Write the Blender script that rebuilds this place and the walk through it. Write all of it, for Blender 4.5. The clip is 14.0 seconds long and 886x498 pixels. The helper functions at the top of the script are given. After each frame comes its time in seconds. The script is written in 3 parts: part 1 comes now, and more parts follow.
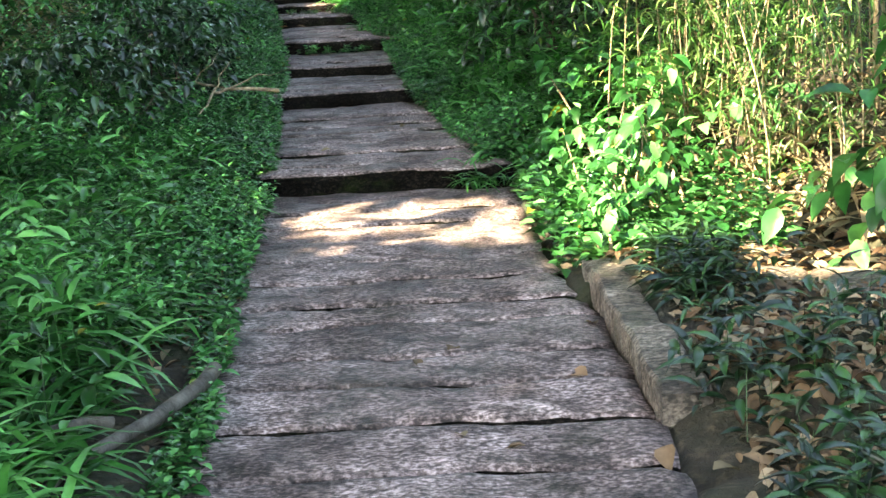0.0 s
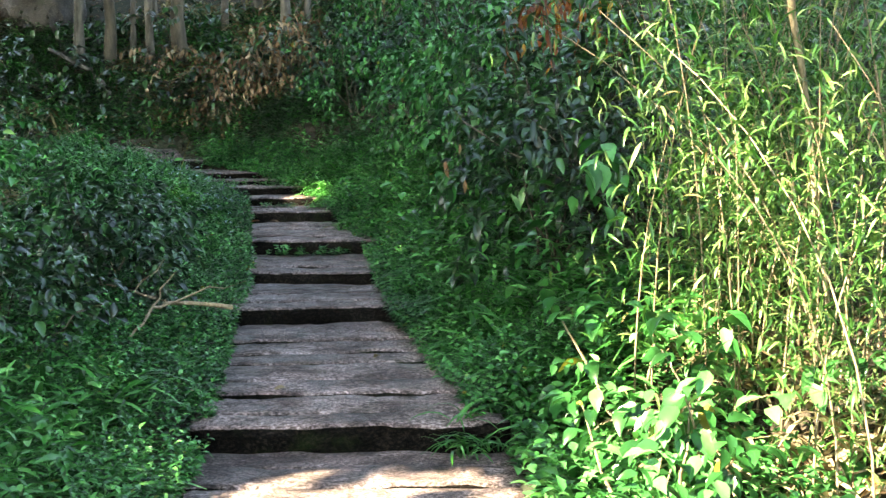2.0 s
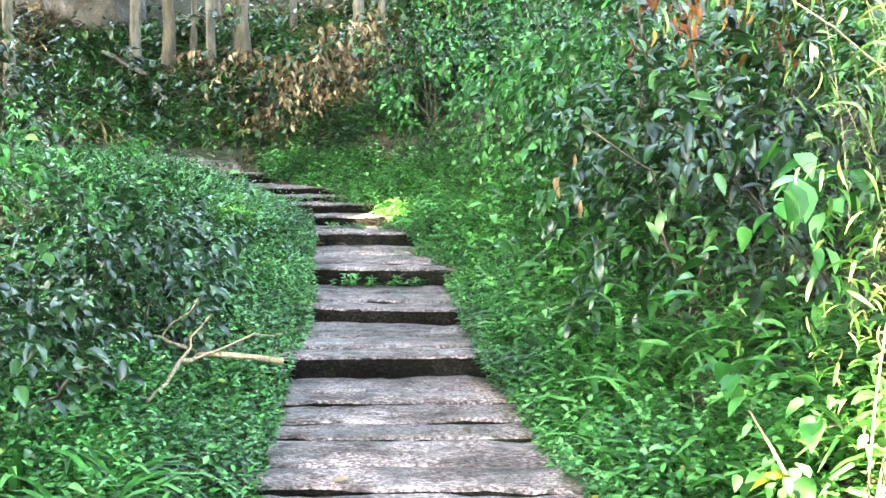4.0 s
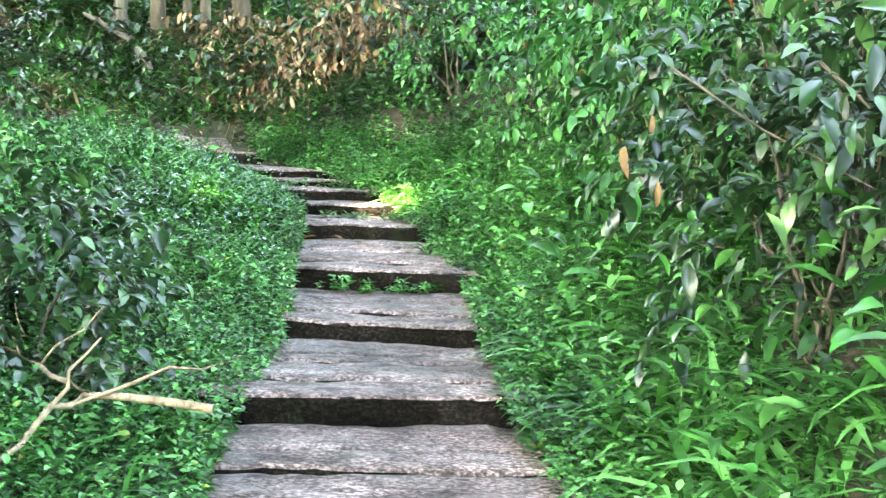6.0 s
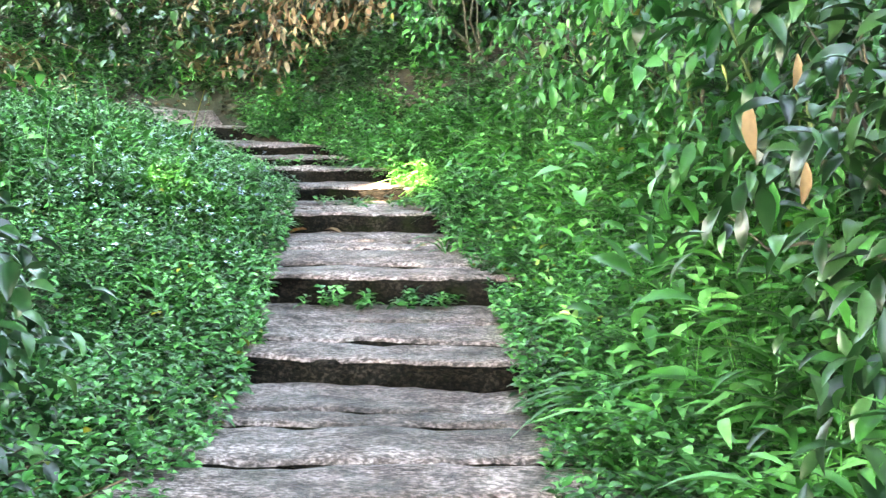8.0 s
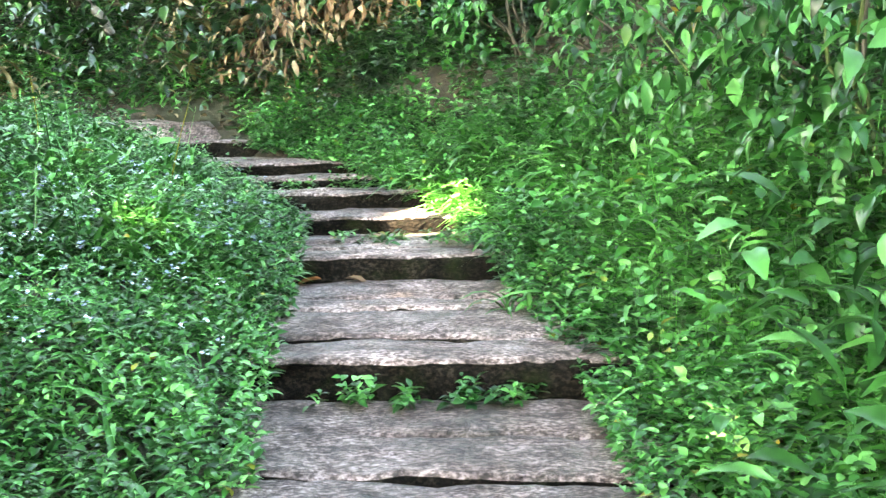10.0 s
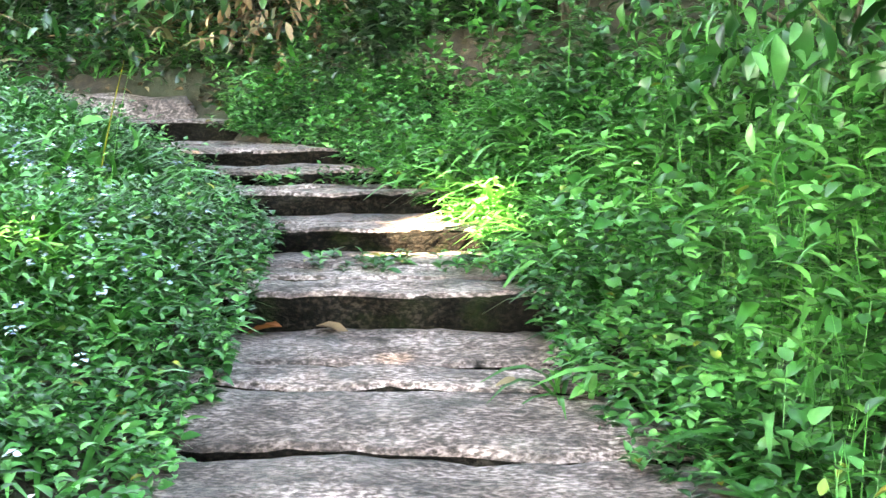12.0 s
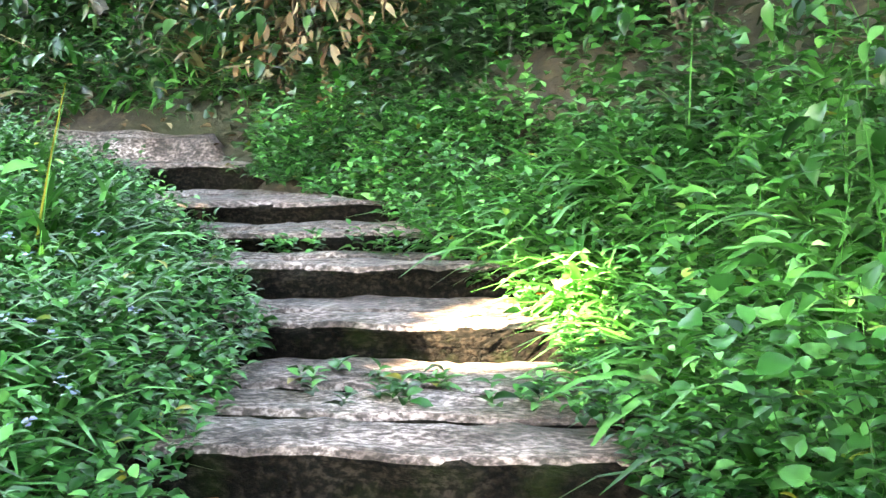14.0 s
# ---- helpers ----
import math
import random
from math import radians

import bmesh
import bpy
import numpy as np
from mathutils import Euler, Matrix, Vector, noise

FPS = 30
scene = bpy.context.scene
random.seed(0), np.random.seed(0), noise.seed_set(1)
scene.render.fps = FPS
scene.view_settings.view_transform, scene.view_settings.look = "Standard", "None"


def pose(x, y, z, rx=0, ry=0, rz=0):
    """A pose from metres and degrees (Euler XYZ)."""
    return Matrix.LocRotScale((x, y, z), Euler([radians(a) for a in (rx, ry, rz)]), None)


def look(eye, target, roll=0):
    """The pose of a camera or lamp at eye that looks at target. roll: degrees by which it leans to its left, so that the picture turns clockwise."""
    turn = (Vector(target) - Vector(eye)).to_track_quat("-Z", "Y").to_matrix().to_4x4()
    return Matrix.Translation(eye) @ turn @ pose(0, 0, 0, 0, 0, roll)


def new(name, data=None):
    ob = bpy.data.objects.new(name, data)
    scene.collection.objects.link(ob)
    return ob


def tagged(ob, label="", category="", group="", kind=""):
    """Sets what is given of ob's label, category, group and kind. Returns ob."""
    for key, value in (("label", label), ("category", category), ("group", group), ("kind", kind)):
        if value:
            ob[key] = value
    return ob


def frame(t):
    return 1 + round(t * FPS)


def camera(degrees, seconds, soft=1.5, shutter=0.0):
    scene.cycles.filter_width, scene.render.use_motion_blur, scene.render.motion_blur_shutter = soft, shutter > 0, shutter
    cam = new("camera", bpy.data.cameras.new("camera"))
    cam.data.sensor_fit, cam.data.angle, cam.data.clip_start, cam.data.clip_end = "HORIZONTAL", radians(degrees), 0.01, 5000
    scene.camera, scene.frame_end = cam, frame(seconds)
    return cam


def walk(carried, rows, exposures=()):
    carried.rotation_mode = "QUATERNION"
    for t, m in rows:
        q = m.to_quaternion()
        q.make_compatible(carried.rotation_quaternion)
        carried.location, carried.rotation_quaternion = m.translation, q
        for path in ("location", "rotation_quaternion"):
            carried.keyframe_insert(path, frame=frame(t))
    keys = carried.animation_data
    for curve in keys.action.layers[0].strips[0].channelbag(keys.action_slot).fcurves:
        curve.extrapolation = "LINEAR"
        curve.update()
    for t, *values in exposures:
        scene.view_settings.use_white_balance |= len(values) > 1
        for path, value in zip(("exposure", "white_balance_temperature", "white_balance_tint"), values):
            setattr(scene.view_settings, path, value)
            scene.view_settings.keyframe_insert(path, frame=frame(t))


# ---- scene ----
cam = camera(41.3, 14.0)
PATH = [
    (0, (0.035, 0.018, 1.348), (0.011, 1.965, 0.886), -3.0),
    (0.5, (0.051, 0.345, 1.416), (0.104, 2.299, 0.989), -1.0),
    (1, (0.047, 0.786, 1.444), (0.130, 2.749, 1.071), -0.8),
    (1.5, (0.052, 1.209, 1.457), (0.113, 3.195, 1.234), -0.8),
    (2, (0.047, 1.717, 1.502), (0.059, 3.710, 1.341), -0.4),
    (2.5, (-0.019, 2.247, 1.523), (-0.041, 4.240, 1.372), 0.7),
    (3, (-0.092, 2.751, 1.510), (-0.177, 4.746, 1.390), 0.3),
    (3.2, (-0.104, 2.907, 1.512), (-0.213, 4.899, 1.383), 0.2),
    (5.3, (-0.288, 5.151, 1.378), (-0.383, 7.144, 1.239), 0.2),
    (5.5, (-0.265, 5.371, 1.363), (-0.373, 7.362, 1.212), 1.0),
    (6, (-0.271, 5.886, 1.336), (-0.414, 7.876, 1.197), 1.6),
    (6.5, (-0.262, 6.411, 1.367), (-0.472, 8.392, 1.189), -0.3),
    (7, (-0.253, 6.924, 1.366), (-0.480, 8.902, 1.179), -0.2),
    (7.5, (-0.316, 7.343, 1.384), (-0.506, 9.326, 1.217), 1.8),
    (8, (-0.382, 7.813, 1.378), (-0.569, 9.794, 1.181), -0.0),
    (8.5, (-0.479, 8.183, 1.431), (-0.675, 10.164, 1.230), -0.9),
    (9, (-0.541, 8.632, 1.467), (-0.753, 10.611, 1.267), -1.8),
    (9.2, (-0.579, 8.812, 1.472), (-0.798, 10.790, 1.285), -2.2),
    (11.3, (-0.875, 11.070, 1.473), (-1.104, 13.044, 1.243), -0.5),
    (11.5, (-0.877, 11.237, 1.448), (-1.136, 13.209, 1.244), -1.5),
    (12, (-0.894, 11.589, 1.472), (-1.172, 13.555, 1.238), -1.1),
    (12.5, (-0.913, 11.933, 1.560), (-1.152, 13.897, 1.270), 0.5),
    (13, (-0.926, 12.340, 1.527), (-1.228, 14.304, 1.298), -2.5),
    (13.5, (-1.024, 12.758, 1.470), (-1.387, 14.718, 1.311), -2.3),
    (14, (-1.018, 13.229, 1.482), (-1.459, 15.173, 1.316), -1.1),
]
walk(cam, [(t, look(eye, target, roll)) for t, eye, target, roll in PATH], ((0.0, 3.55, 8800, 4), (1.5, 3.3, 8500, 4), (3.0, 4.9, 8900, 4), (5.5, 5.5, 9600, 4), (14.0, 5.4, 10000, 4)))

# ---- light ----
SUN = Vector((-0.56, -0.44, 0.70)).normalized()
world = bpy.data.worlds.new("sky")
scene.world = world
world.use_nodes = True
wt = world.node_tree
sky = wt.nodes.new("ShaderNodeTexSky")
sky.sky_type, sky.sun_disc = "NISHITA", False
sky.sun_elevation = math.asin(SUN.z)
sky.sun_rotation = math.atan2(SUN.x, SUN.y)
wt.links.new(sky.outputs[0], wt.nodes["Background"].inputs[0])
wt.nodes["Background"].inputs[1].default_value = 0.15
sun = new("sun", bpy.data.lights.new("sun", "SUN"))
sun.data.energy, sun.data.angle, sun.data.color = 5.0, radians(0.5), (1.0, 0.94, 0.82)
sun.matrix_world = look(SUN * 30, (0, 0, 0))


# ---- materials ----
def mat(name):
    m = bpy.data.materials.new(name)
    m.use_nodes = True
    return m, m.node_tree, m.node_tree.nodes["Principled BSDF"]


def ramp(t, source, stops):
    r = t.nodes.new("ShaderNodeValToRGB")
    while len(r.color_ramp.elements) < len(stops):
        r.color_ramp.elements.new(0.5)
    for e, (p, c) in zip(r.color_ramp.elements, stops):
        e.position, e.color = p, (*c, 1)
    t.links.new(source, r.inputs[0])
    return r.outputs[0]


def tex(t, scale, detail=4.0, kind="ShaderNodeTexNoise", stretch=(1, 1, 1)):
    g = t.nodes.new("ShaderNodeNewGeometry")
    v = t.nodes.new("ShaderNodeVectorMath")
    v.operation = "MULTIPLY"
    v.inputs[1].default_value = stretch
    t.links.new(g.outputs["Position"], v.inputs[0])
    n = t.nodes.new(kind)
    n.inputs["Scale"].default_value = scale
    if kind == "ShaderNodeTexNoise":
        n.inputs["Detail"].default_value = detail
        n.inputs["Roughness"].default_value = 0.65
    t.links.new(v.outputs[0], n.inputs["Vector"])
    return n.outputs[0]


def blend(t, a, b, fac, how="MIX"):
    n = t.nodes.new("ShaderNodeMix")
    n.data_type, n.blend_type = "RGBA", how
    for s, i in ((fac, 0), (a, 6), (b, 7)):
        if isinstance(s, (int, float)):
            n.inputs[i].default_value = s
        elif isinstance(s, tuple):
            n.inputs[i].default_value = (*s, 1)
        else:
            t.links.new(s, n.inputs[i])
    return n.outputs[2]


def bump(t, b, source, strength, distance):
    n = t.nodes.new("ShaderNodeBump")
    n.inputs["Strength"].default_value, n.inputs["Distance"].default_value = strength, distance
    t.links.new(source, n.inputs["Height"])
    t.links.new(n.outputs[0], b.inputs["Normal"])


def leaf_mat(name, dark, mid, light, gloss=0.45, through_light=0.35, odd=None, shine=0.3):
    m, t, b = mat(name)
    g = t.nodes.new("ShaderNodeNewGeometry")
    stops = [(0.0, dark), (0.58, mid), (0.95, light)]
    if odd:
        stops += [(0.985, light), (0.997, odd)]
    col = ramp(t, g.outputs["Random Per Island"], stops)
    spots = ramp(t, tex(t, 9.0), [(0.35, (0.66, 0.66, 0.66)), (0.7, (1.2, 1.2, 1.2))])
    col = blend(t, col, spots, 1.0, "MULTIPLY")
    patch = ramp(t, tex(t, 1.3, 3.0), [(0.36, (0.5, 0.55, 0.52)), (0.62, (1.35, 1.3, 1.2))])
    col = blend(t, col, patch, 1.0, "MULTIPLY")
    t.links.new(col, b.inputs["Base Color"])
    b.inputs["Roughness"].default_value = gloss
    b.inputs["Specular IOR Level"].default_value = shine
    tr = t.nodes.new("ShaderNodeBsdfTranslucent")
    t.links.new(blend(t, col, (0.65, 1.0, 0.45), 0.45, "MULTIPLY"), tr.inputs[0])
    mx = t.nodes.new("ShaderNodeMixShader")
    mx.inputs[0].default_value = through_light
    t.links.new(b.outputs[0], mx.inputs[1])
    t.links.new(tr.outputs[0], mx.inputs[2])
    t.links.new(mx.outputs[0], t.nodes["Material Output"].inputs[0])
    return m


HERB = leaf_mat("herb_leaf", (0.010, 0.050, 0.014), (0.036, 0.185, 0.046), (0.155, 0.45, 0.15), 0.3, 0.2, (0.3, 0.24, 0.04), 0.32)
GRASS = leaf_mat("grass_blade", (0.015, 0.070, 0.016), (0.044, 0.21, 0.046), (0.16, 0.46, 0.15), 0.32, 0.25, None, 0.32)
GLOSSY = leaf_mat("glossy_leaf", (0.003, 0.014, 0.005), (0.010, 0.042, 0.013), (0.05, 0.135, 0.045), 0.28, 0.05, None, 0.5)
SHRUB = leaf_mat("shrub_leaf", (0.006, 0.036, 0.010), (0.027, 0.146, 0.034), (0.13, 0.40, 0.13), 0.28, 0.2, (0.25, 0.16, 0.04), 0.36)
BAMBOO = leaf_mat("bamboo_leaf", (0.012, 0.05, 0.012), (0.05, 0.155, 0.032), (0.22, 0.32, 0.12), 0.36, 0.25, (0.36, 0.24, 0.1), 0.4)
RED = leaf_mat("rust_leaf", (0.15, 0.035, 0.015), (0.30, 0.08, 0.025), (0.45, 0.24, 0.05), 0.5, 0.35)
DRY = leaf_mat("dry_leaf", (0.10, 0.055, 0.032), (0.23, 0.14, 0.085), (0.42, 0.32, 0.23), 0.7, 0.15)
STRAW = leaf_mat("dry_grass", (0.13, 0.10, 0.06), (0.25, 0.19, 0.12), (0.36, 0.31, 0.21), 0.7, 0.2)
CANOPY = leaf_mat("canopy_leaf", (0.025, 0.08, 0.015), (0.04, 0.12, 0.02), (0.08, 0.18, 0.03), 0.45, 0.12)
PETAL = leaf_mat("blue_petal", (0.35, 0.40, 0.75), (0.5, 0.54, 0.85), (0.7, 0.72, 0.9), 0.6, 0.3)


def stone_mat(name, low, mid, high, moss, shine=0.4):
    m, t, b = mat(name)
    grit = tex(t, 60.0, 9.0, stretch=(0.7, 1.2, 1))
    base = ramp(t, grit, [(0.42, low), (0.5, mid), (0.61, high)])
    wide = ramp(t, tex(t, 2.1, 8.0), [(0.34, (0.34, 0.30, 0.29)), (0.5, (0.95, 0.88, 0.86)), (0.64, (1.6, 1.55, 1.55))])
    base = blend(t, base, wide, 1.0, "MULTIPLY")
    grain = ramp(t, tex(t, 8.0, 9.0, stretch=(0.8, 1.3, 1)), [(0.36, (0.32, 0.29, 0.28)), (0.5, (1.0, 0.97, 0.96)), (0.66, (1.45, 1.42, 1.42))])
    base = blend(t, base, grain, 1.0, "MULTIPLY")
    pits = ramp(t, tex(t, 24.0, 3.0, stretch=(0.7, 1.5, 1)), [(0.30, (0.3, 0.27, 0.25)), (0.40, (1.0, 1.0, 1.0))])
    base = blend(t, base, pits, 1.0, "MULTIPLY")
    info = t.nodes.new("ShaderNodeObjectInfo")
    tone = ramp(t, info.outputs["Random"], [(0.0, (0.78, 0.76, 0.76)), (1.0, (1.16, 1.13, 1.13))])
    base = blend(t, base, tone, 1.0, "MULTIPLY")
    green = ramp(t, tex(t, 3.2, 6.0), [(0.56, (0, 0, 0)), (0.72, (moss, moss, moss))])
    base = blend(t, base, (0.022, 0.038, 0.009), green)
    t.links.new(base, b.inputs["Base Color"])
    damp = ramp(t, tex(t, 2.6, 4.0), [(0.42, (0.42, 0.42, 0.42)), (0.6, (0.8, 0.8, 0.8))])
    t.links.new(damp, b.inputs["Roughness"])
    b.inputs["Specular IOR Level"].default_value = shine
    relief = blend(t, blend(t, grit, tex(t, 8.0, 7.0, stretch=(0.8, 1.4, 1)), 0.6), pits, 0.25)
    bump(t, b, relief, 1.0, 0.04)
    return m


PLANK = stone_mat("weathered_concrete", (0.05, 0.039, 0.037), (0.15, 0.118, 0.115), (0.39, 0.335, 0.33), 0.25)
# riser colour holds the overhang's shade as well as moss and algae
RISER = stone_mat("mossy_shaded_concrete", (0.003, 0.003, 0.0025), (0.006, 0.0055, 0.005), (0.022, 0.019, 0.016), 0.35, 0.05)
BOULDER = stone_mat("dark_weathered_rock", (0.02, 0.019, 0.017), (0.05, 0.047, 0.044), (0.11, 0.105, 0.1), 0.7)
KERB = stone_mat("pitted_kerb_concrete", (0.05, 0.044, 0.036), (0.14, 0.122, 0.10), (0.28, 0.255, 0.215), 0.8)


def soil_mat():
    m, t, b = mat("leaf_mould_soil")
    a = ramp(t, tex(t, 14.0, 6.0), [(0.3, (0.010, 0.008, 0.005)), (0.52, (0.035, 0.025, 0.016)), (0.72, (0.11, 0.075, 0.05))])
    g = ramp(t, tex(t, 1.1, 5.0), [(0.42, (0, 0, 0)), (0.6, (0.75, 0.75, 0.75))])
    t.links.new(blend(t, a, (0.016, 0.026, 0.008), g), b.inputs["Base Color"])
    b.inputs["Roughness"].default_value = 0.95
    bump(t, b, tex(t, 22.0, 6.0), 0.9, 0.03)
    return m


def bark_mat(name, low, high, scale=14.0):
    m, t, b = mat(name)
    n = tex(t, scale, 6.0, stretch=(1, 1, 0.22))
    c = ramp(t, n, [(0.35, low), (0.66, high)])
    c = blend(t, c, ramp(t, tex(t, 2.5), [(0.35, (0.6, 0.62, 0.55)), (0.7, (1.15, 1.15, 1.15))]), 1.0, "MULTIPLY")
    t.links.new(c, b.inputs["Base Color"])
    b.inputs["Roughness"].default_value = 0.85
    bump(t, b, n, 0.8, 0.02)
    return m


SOIL = soil_mat()
BARK = bark_mat("grey_bark", (0.04, 0.033, 0.027), (0.19, 0.165, 0.145))
DARKBARK = bark_mat("dark_bark", (0.035, 0.028, 0.02), (0.13, 0.10, 0.075))
TWIG = bark_mat("dead_twig", (0.18, 0.12, 0.075), (0.42, 0.32, 0.22), 30.0)
STEM = bark_mat("green_stem", (0.05, 0.08, 0.02), (0.14, 0.18, 0.06), 30.0)

# ---- plan ----
rng = np.random.default_rng(7)
LEFT_Y = (-6, 3.4, 5, 6.5, 8.17, 11.2, 12.85, 14, 15.6, 16.6, 17.15, 17.65, 18.25, 19, 19.6, 22)
LEFT_X = (-0.85, -0.89, -1.05, -1.2, -1.33, -1.69, -1.8, -2.02, -2.25, -2.45, -2.8, -3.1, -3.6, -4.2, -4.8, -7.5)
RIGHT_Y = (-6, 3.3, 5, 6, 8.2, 10, 11.4, 12.8, 13.9, 15.6, 16.6, 17.2, 17.65, 18.25, 19, 19.6, 22)
RIGHT_X = (0.75, 0.70, 0.62, 0.5, 0.46, 0.08, -0.2, -0.4, -0.55, -1.05, -1.3, -1.65, -1.95, -2.3, -3.3, -3.75, -5.5)
BASE_Y = (-6, 0, 8.0, 8.4, 11.0, 12.9, 14.0, 15.7, 17.2, 18.3, 19.1, 20)
BASE_Z = (-0.2, -0.17, -0.14, -0.05, 0.13, 0.32, 0.52, 0.78, 1.0, 1.2, 1.4, 1.58)


def left_edge(y):
    return np.interp(y, LEFT_Y, LEFT_X)


def right_edge(y):
    return np.interp(y, RIGHT_Y, RIGHT_X)


def wobble(x, y):
    return 0.05 * np.sin(2.1 * x + 1.3 * y) + 0.04 * np.sin(3.7 * x - 2.9 * y + 1) + 0.03 * np.sin(6.1 * x + 5.3 * y)


def ground_z(x, y):
    x, y = np.asarray(x, float), np.asarray(y, float)
    base = np.interp(y, BASE_Y, BASE_Z)
    dl, dr = np.maximum(left_edge(y) - x, 0), np.maximum(x - right_edge(y), 0)
    far = np.clip((y - 6.0) / 2.5, 0, 1)
    left = 0.16 * np.minimum(dl, 4) + 0.30 * np.clip(dl - 4, 0, 12)
    start = 1.5 * (1 - far) + 0.35 * far
    right = 0.05 * np.minimum(dr, start) + 0.62 * np.clip(dr - start, 0, 7)
    bed = 0.11 * np.clip((dr - 0.06) / 0.1, 0, 1) * np.clip((5.75 - y) / 0.4, 0, 1) * np.clip((y - 3.4) / 0.4, 0, 1)
    back = 0.62 * np.clip(y - 19.9, 0, 6) + 0.35 * np.clip(y - 25.9, 0, 14)
    on_path = (dl <= 0) & (dr <= 0)
    z = base + bed + left + right * np.clip(1 - (y - 17) / 6, 0.25, 1) + back + wobble(x, y) * np.clip((dl + dr) * 2, 0, 1)
    return np.where(on_path & (y < 20), z - 0.12, z)


# ---- mesh helpers ----
def part(name, data, material, parent=None, label=""):
    ob = new(name, data)
    data.materials.append(material)
    if parent:
        ob.parent = parent
    if label:
        ob["label"] = label
    return ob


def array_mesh(name, verts, faces, smooth=False):
    verts, faces = np.asarray(verts, np.float32), np.asarray(faces, np.int32)
    me = bpy.data.meshes.new(name)
    n, k = faces.shape
    me.vertices.add(len(verts))
    me.vertices.foreach_set("co", verts.ravel())
    me.loops.add(n * k)
    me.loops.foreach_set("vertex_index", faces.ravel())
    me.polygons.add(n)
    me.polygons.foreach_set("loop_start", np.arange(0, n * k, k, dtype=np.int32))
    if smooth:
        me.polygons.foreach_set("use_smooth", np.ones(n, bool))
    me.update(calc_edges=True)
    return me


def blade_shape(widths, bend, fold):
    """A leaf along +y, one long and one wide at most: rows across it, folded at the midrib and bending down."""
    n = len(widths)
    verts, faces = [], []
    y = z = 0.0
    for i, w in enumerate(widths):
        a = bend * i / (n - 1)
        if i:
            y, z = y + math.cos(a) / (n - 1), z - math.sin(a) / (n - 1)
        verts += [(-w / 2, y, z + fold * w), (0, y, z), (w / 2, y, z + fold * w)]
    for i in range(n - 1):
        a = 3 * i
        faces += [(a, a + 1, a + 4, a + 3), (a + 1, a + 2, a + 5, a + 4)]
    return np.array(verts), np.array(faces)


OVATE = blade_shape((0.06, 0.46, 0.52, 0.32, 0.02), 0.7, 0.22)
LANCE = blade_shape((0.04, 0.22, 0.25, 0.15, 0.01), 0.9, 0.25)
BLADE = blade_shape((0.05, 0.075, 0.07, 0.045, 0.004), 1.5, 0.3)
ROUND = blade_shape((0.2, 0.75, 0.9, 0.6, 0.06), 0.5, 0.15)
ELLIPTIC = blade_shape((0.04, 0.28, 0.36, 0.26, 0.01), 0.8, 0.22)
NARROW = blade_shape((0.03, 0.12, 0.13, 0.08, 0.005), 1.0, 0.25)
STALK = blade_shape((0.016, 0.013, 0.009, 0.004), 0.25, 0.3)
CARD = blade_shape((0.1, 0.55, 0.05), 0.5, 0.2)


def scatter(shape, pos, yaw, pitch, size, roll=None):
    """Many leaves of one shape: each starts at pos, points along yaw, rises by pitch (radians)."""
    v, f = shape
    n = len(pos)
    size = np.broadcast_to(size, (n,))[:, None]
    roll = rng.normal(0, 0.35, n) if roll is None else roll
    cr, sr, cp, sp, cy, sy = (g(a)[:, None] for a in (roll, pitch, yaw) for g in (np.cos, np.sin))
    X, Y, Z = v[:, 0][None] * size, v[:, 1][None] * size, v[:, 2][None] * size
    X, Z = X * cr + Z * sr, -X * sr + Z * cr
    Y, Z = Y * cp - Z * sp, Y * sp + Z * cp
    X, Y = X * cy - Y * sy, X * sy + Y * cy
    co = np.stack([X, Y, Z], -1) + np.asarray(pos)[:, None, :]
    faces = f[None] + (np.arange(n) * len(v))[:, None, None]
    return co.reshape(-1, 3), faces.reshape(-1, 4)


def joined(pieces):
    verts, faces, k = [], [], 0
    for v, f in pieces:
        verts.append(v)
        faces.append(f + k)
        k += len(v)
    return np.concatenate(verts), np.concatenate(faces)


def tube(points, radii, sides=6):
    """A bent tapering stick through the points."""
    points = [Vector(p) for p in points]
    verts, faces = [], []
    for i, p in enumerate(points):
        way = (points[min(i + 1, len(points) - 1)] - points[max(i - 1, 0)]).normalized()
        a = way.orthogonal().normalized()
        b = way.cross(a)
        for s in range(sides):
            t = 2 * math.pi * s / sides
            verts.append(p + (a * math.cos(t) + b * math.sin(t)) * radii[i])
    for i in range(len(points) - 1):
        for s in range(sides):
            n = (s + 1) % sides
            faces.append((i * sides + s, i * sides + n, (i + 1) * sides + n, (i + 1) * sides + s))
    return np.array(verts), np.array(faces)


def wavy(a, b, n, sway, r0, r1):
    """Points and radii of a crooked stick from a to b."""
    a, b = Vector(a), Vector(b)
    pts = [a.lerp(b, i / (n - 1)) + (Vector(rng.normal(0, sway, 3)) if 0 < i < n - 1 else Vector()) for i in range(n)]
    return pts, np.linspace(r0, r1, n)


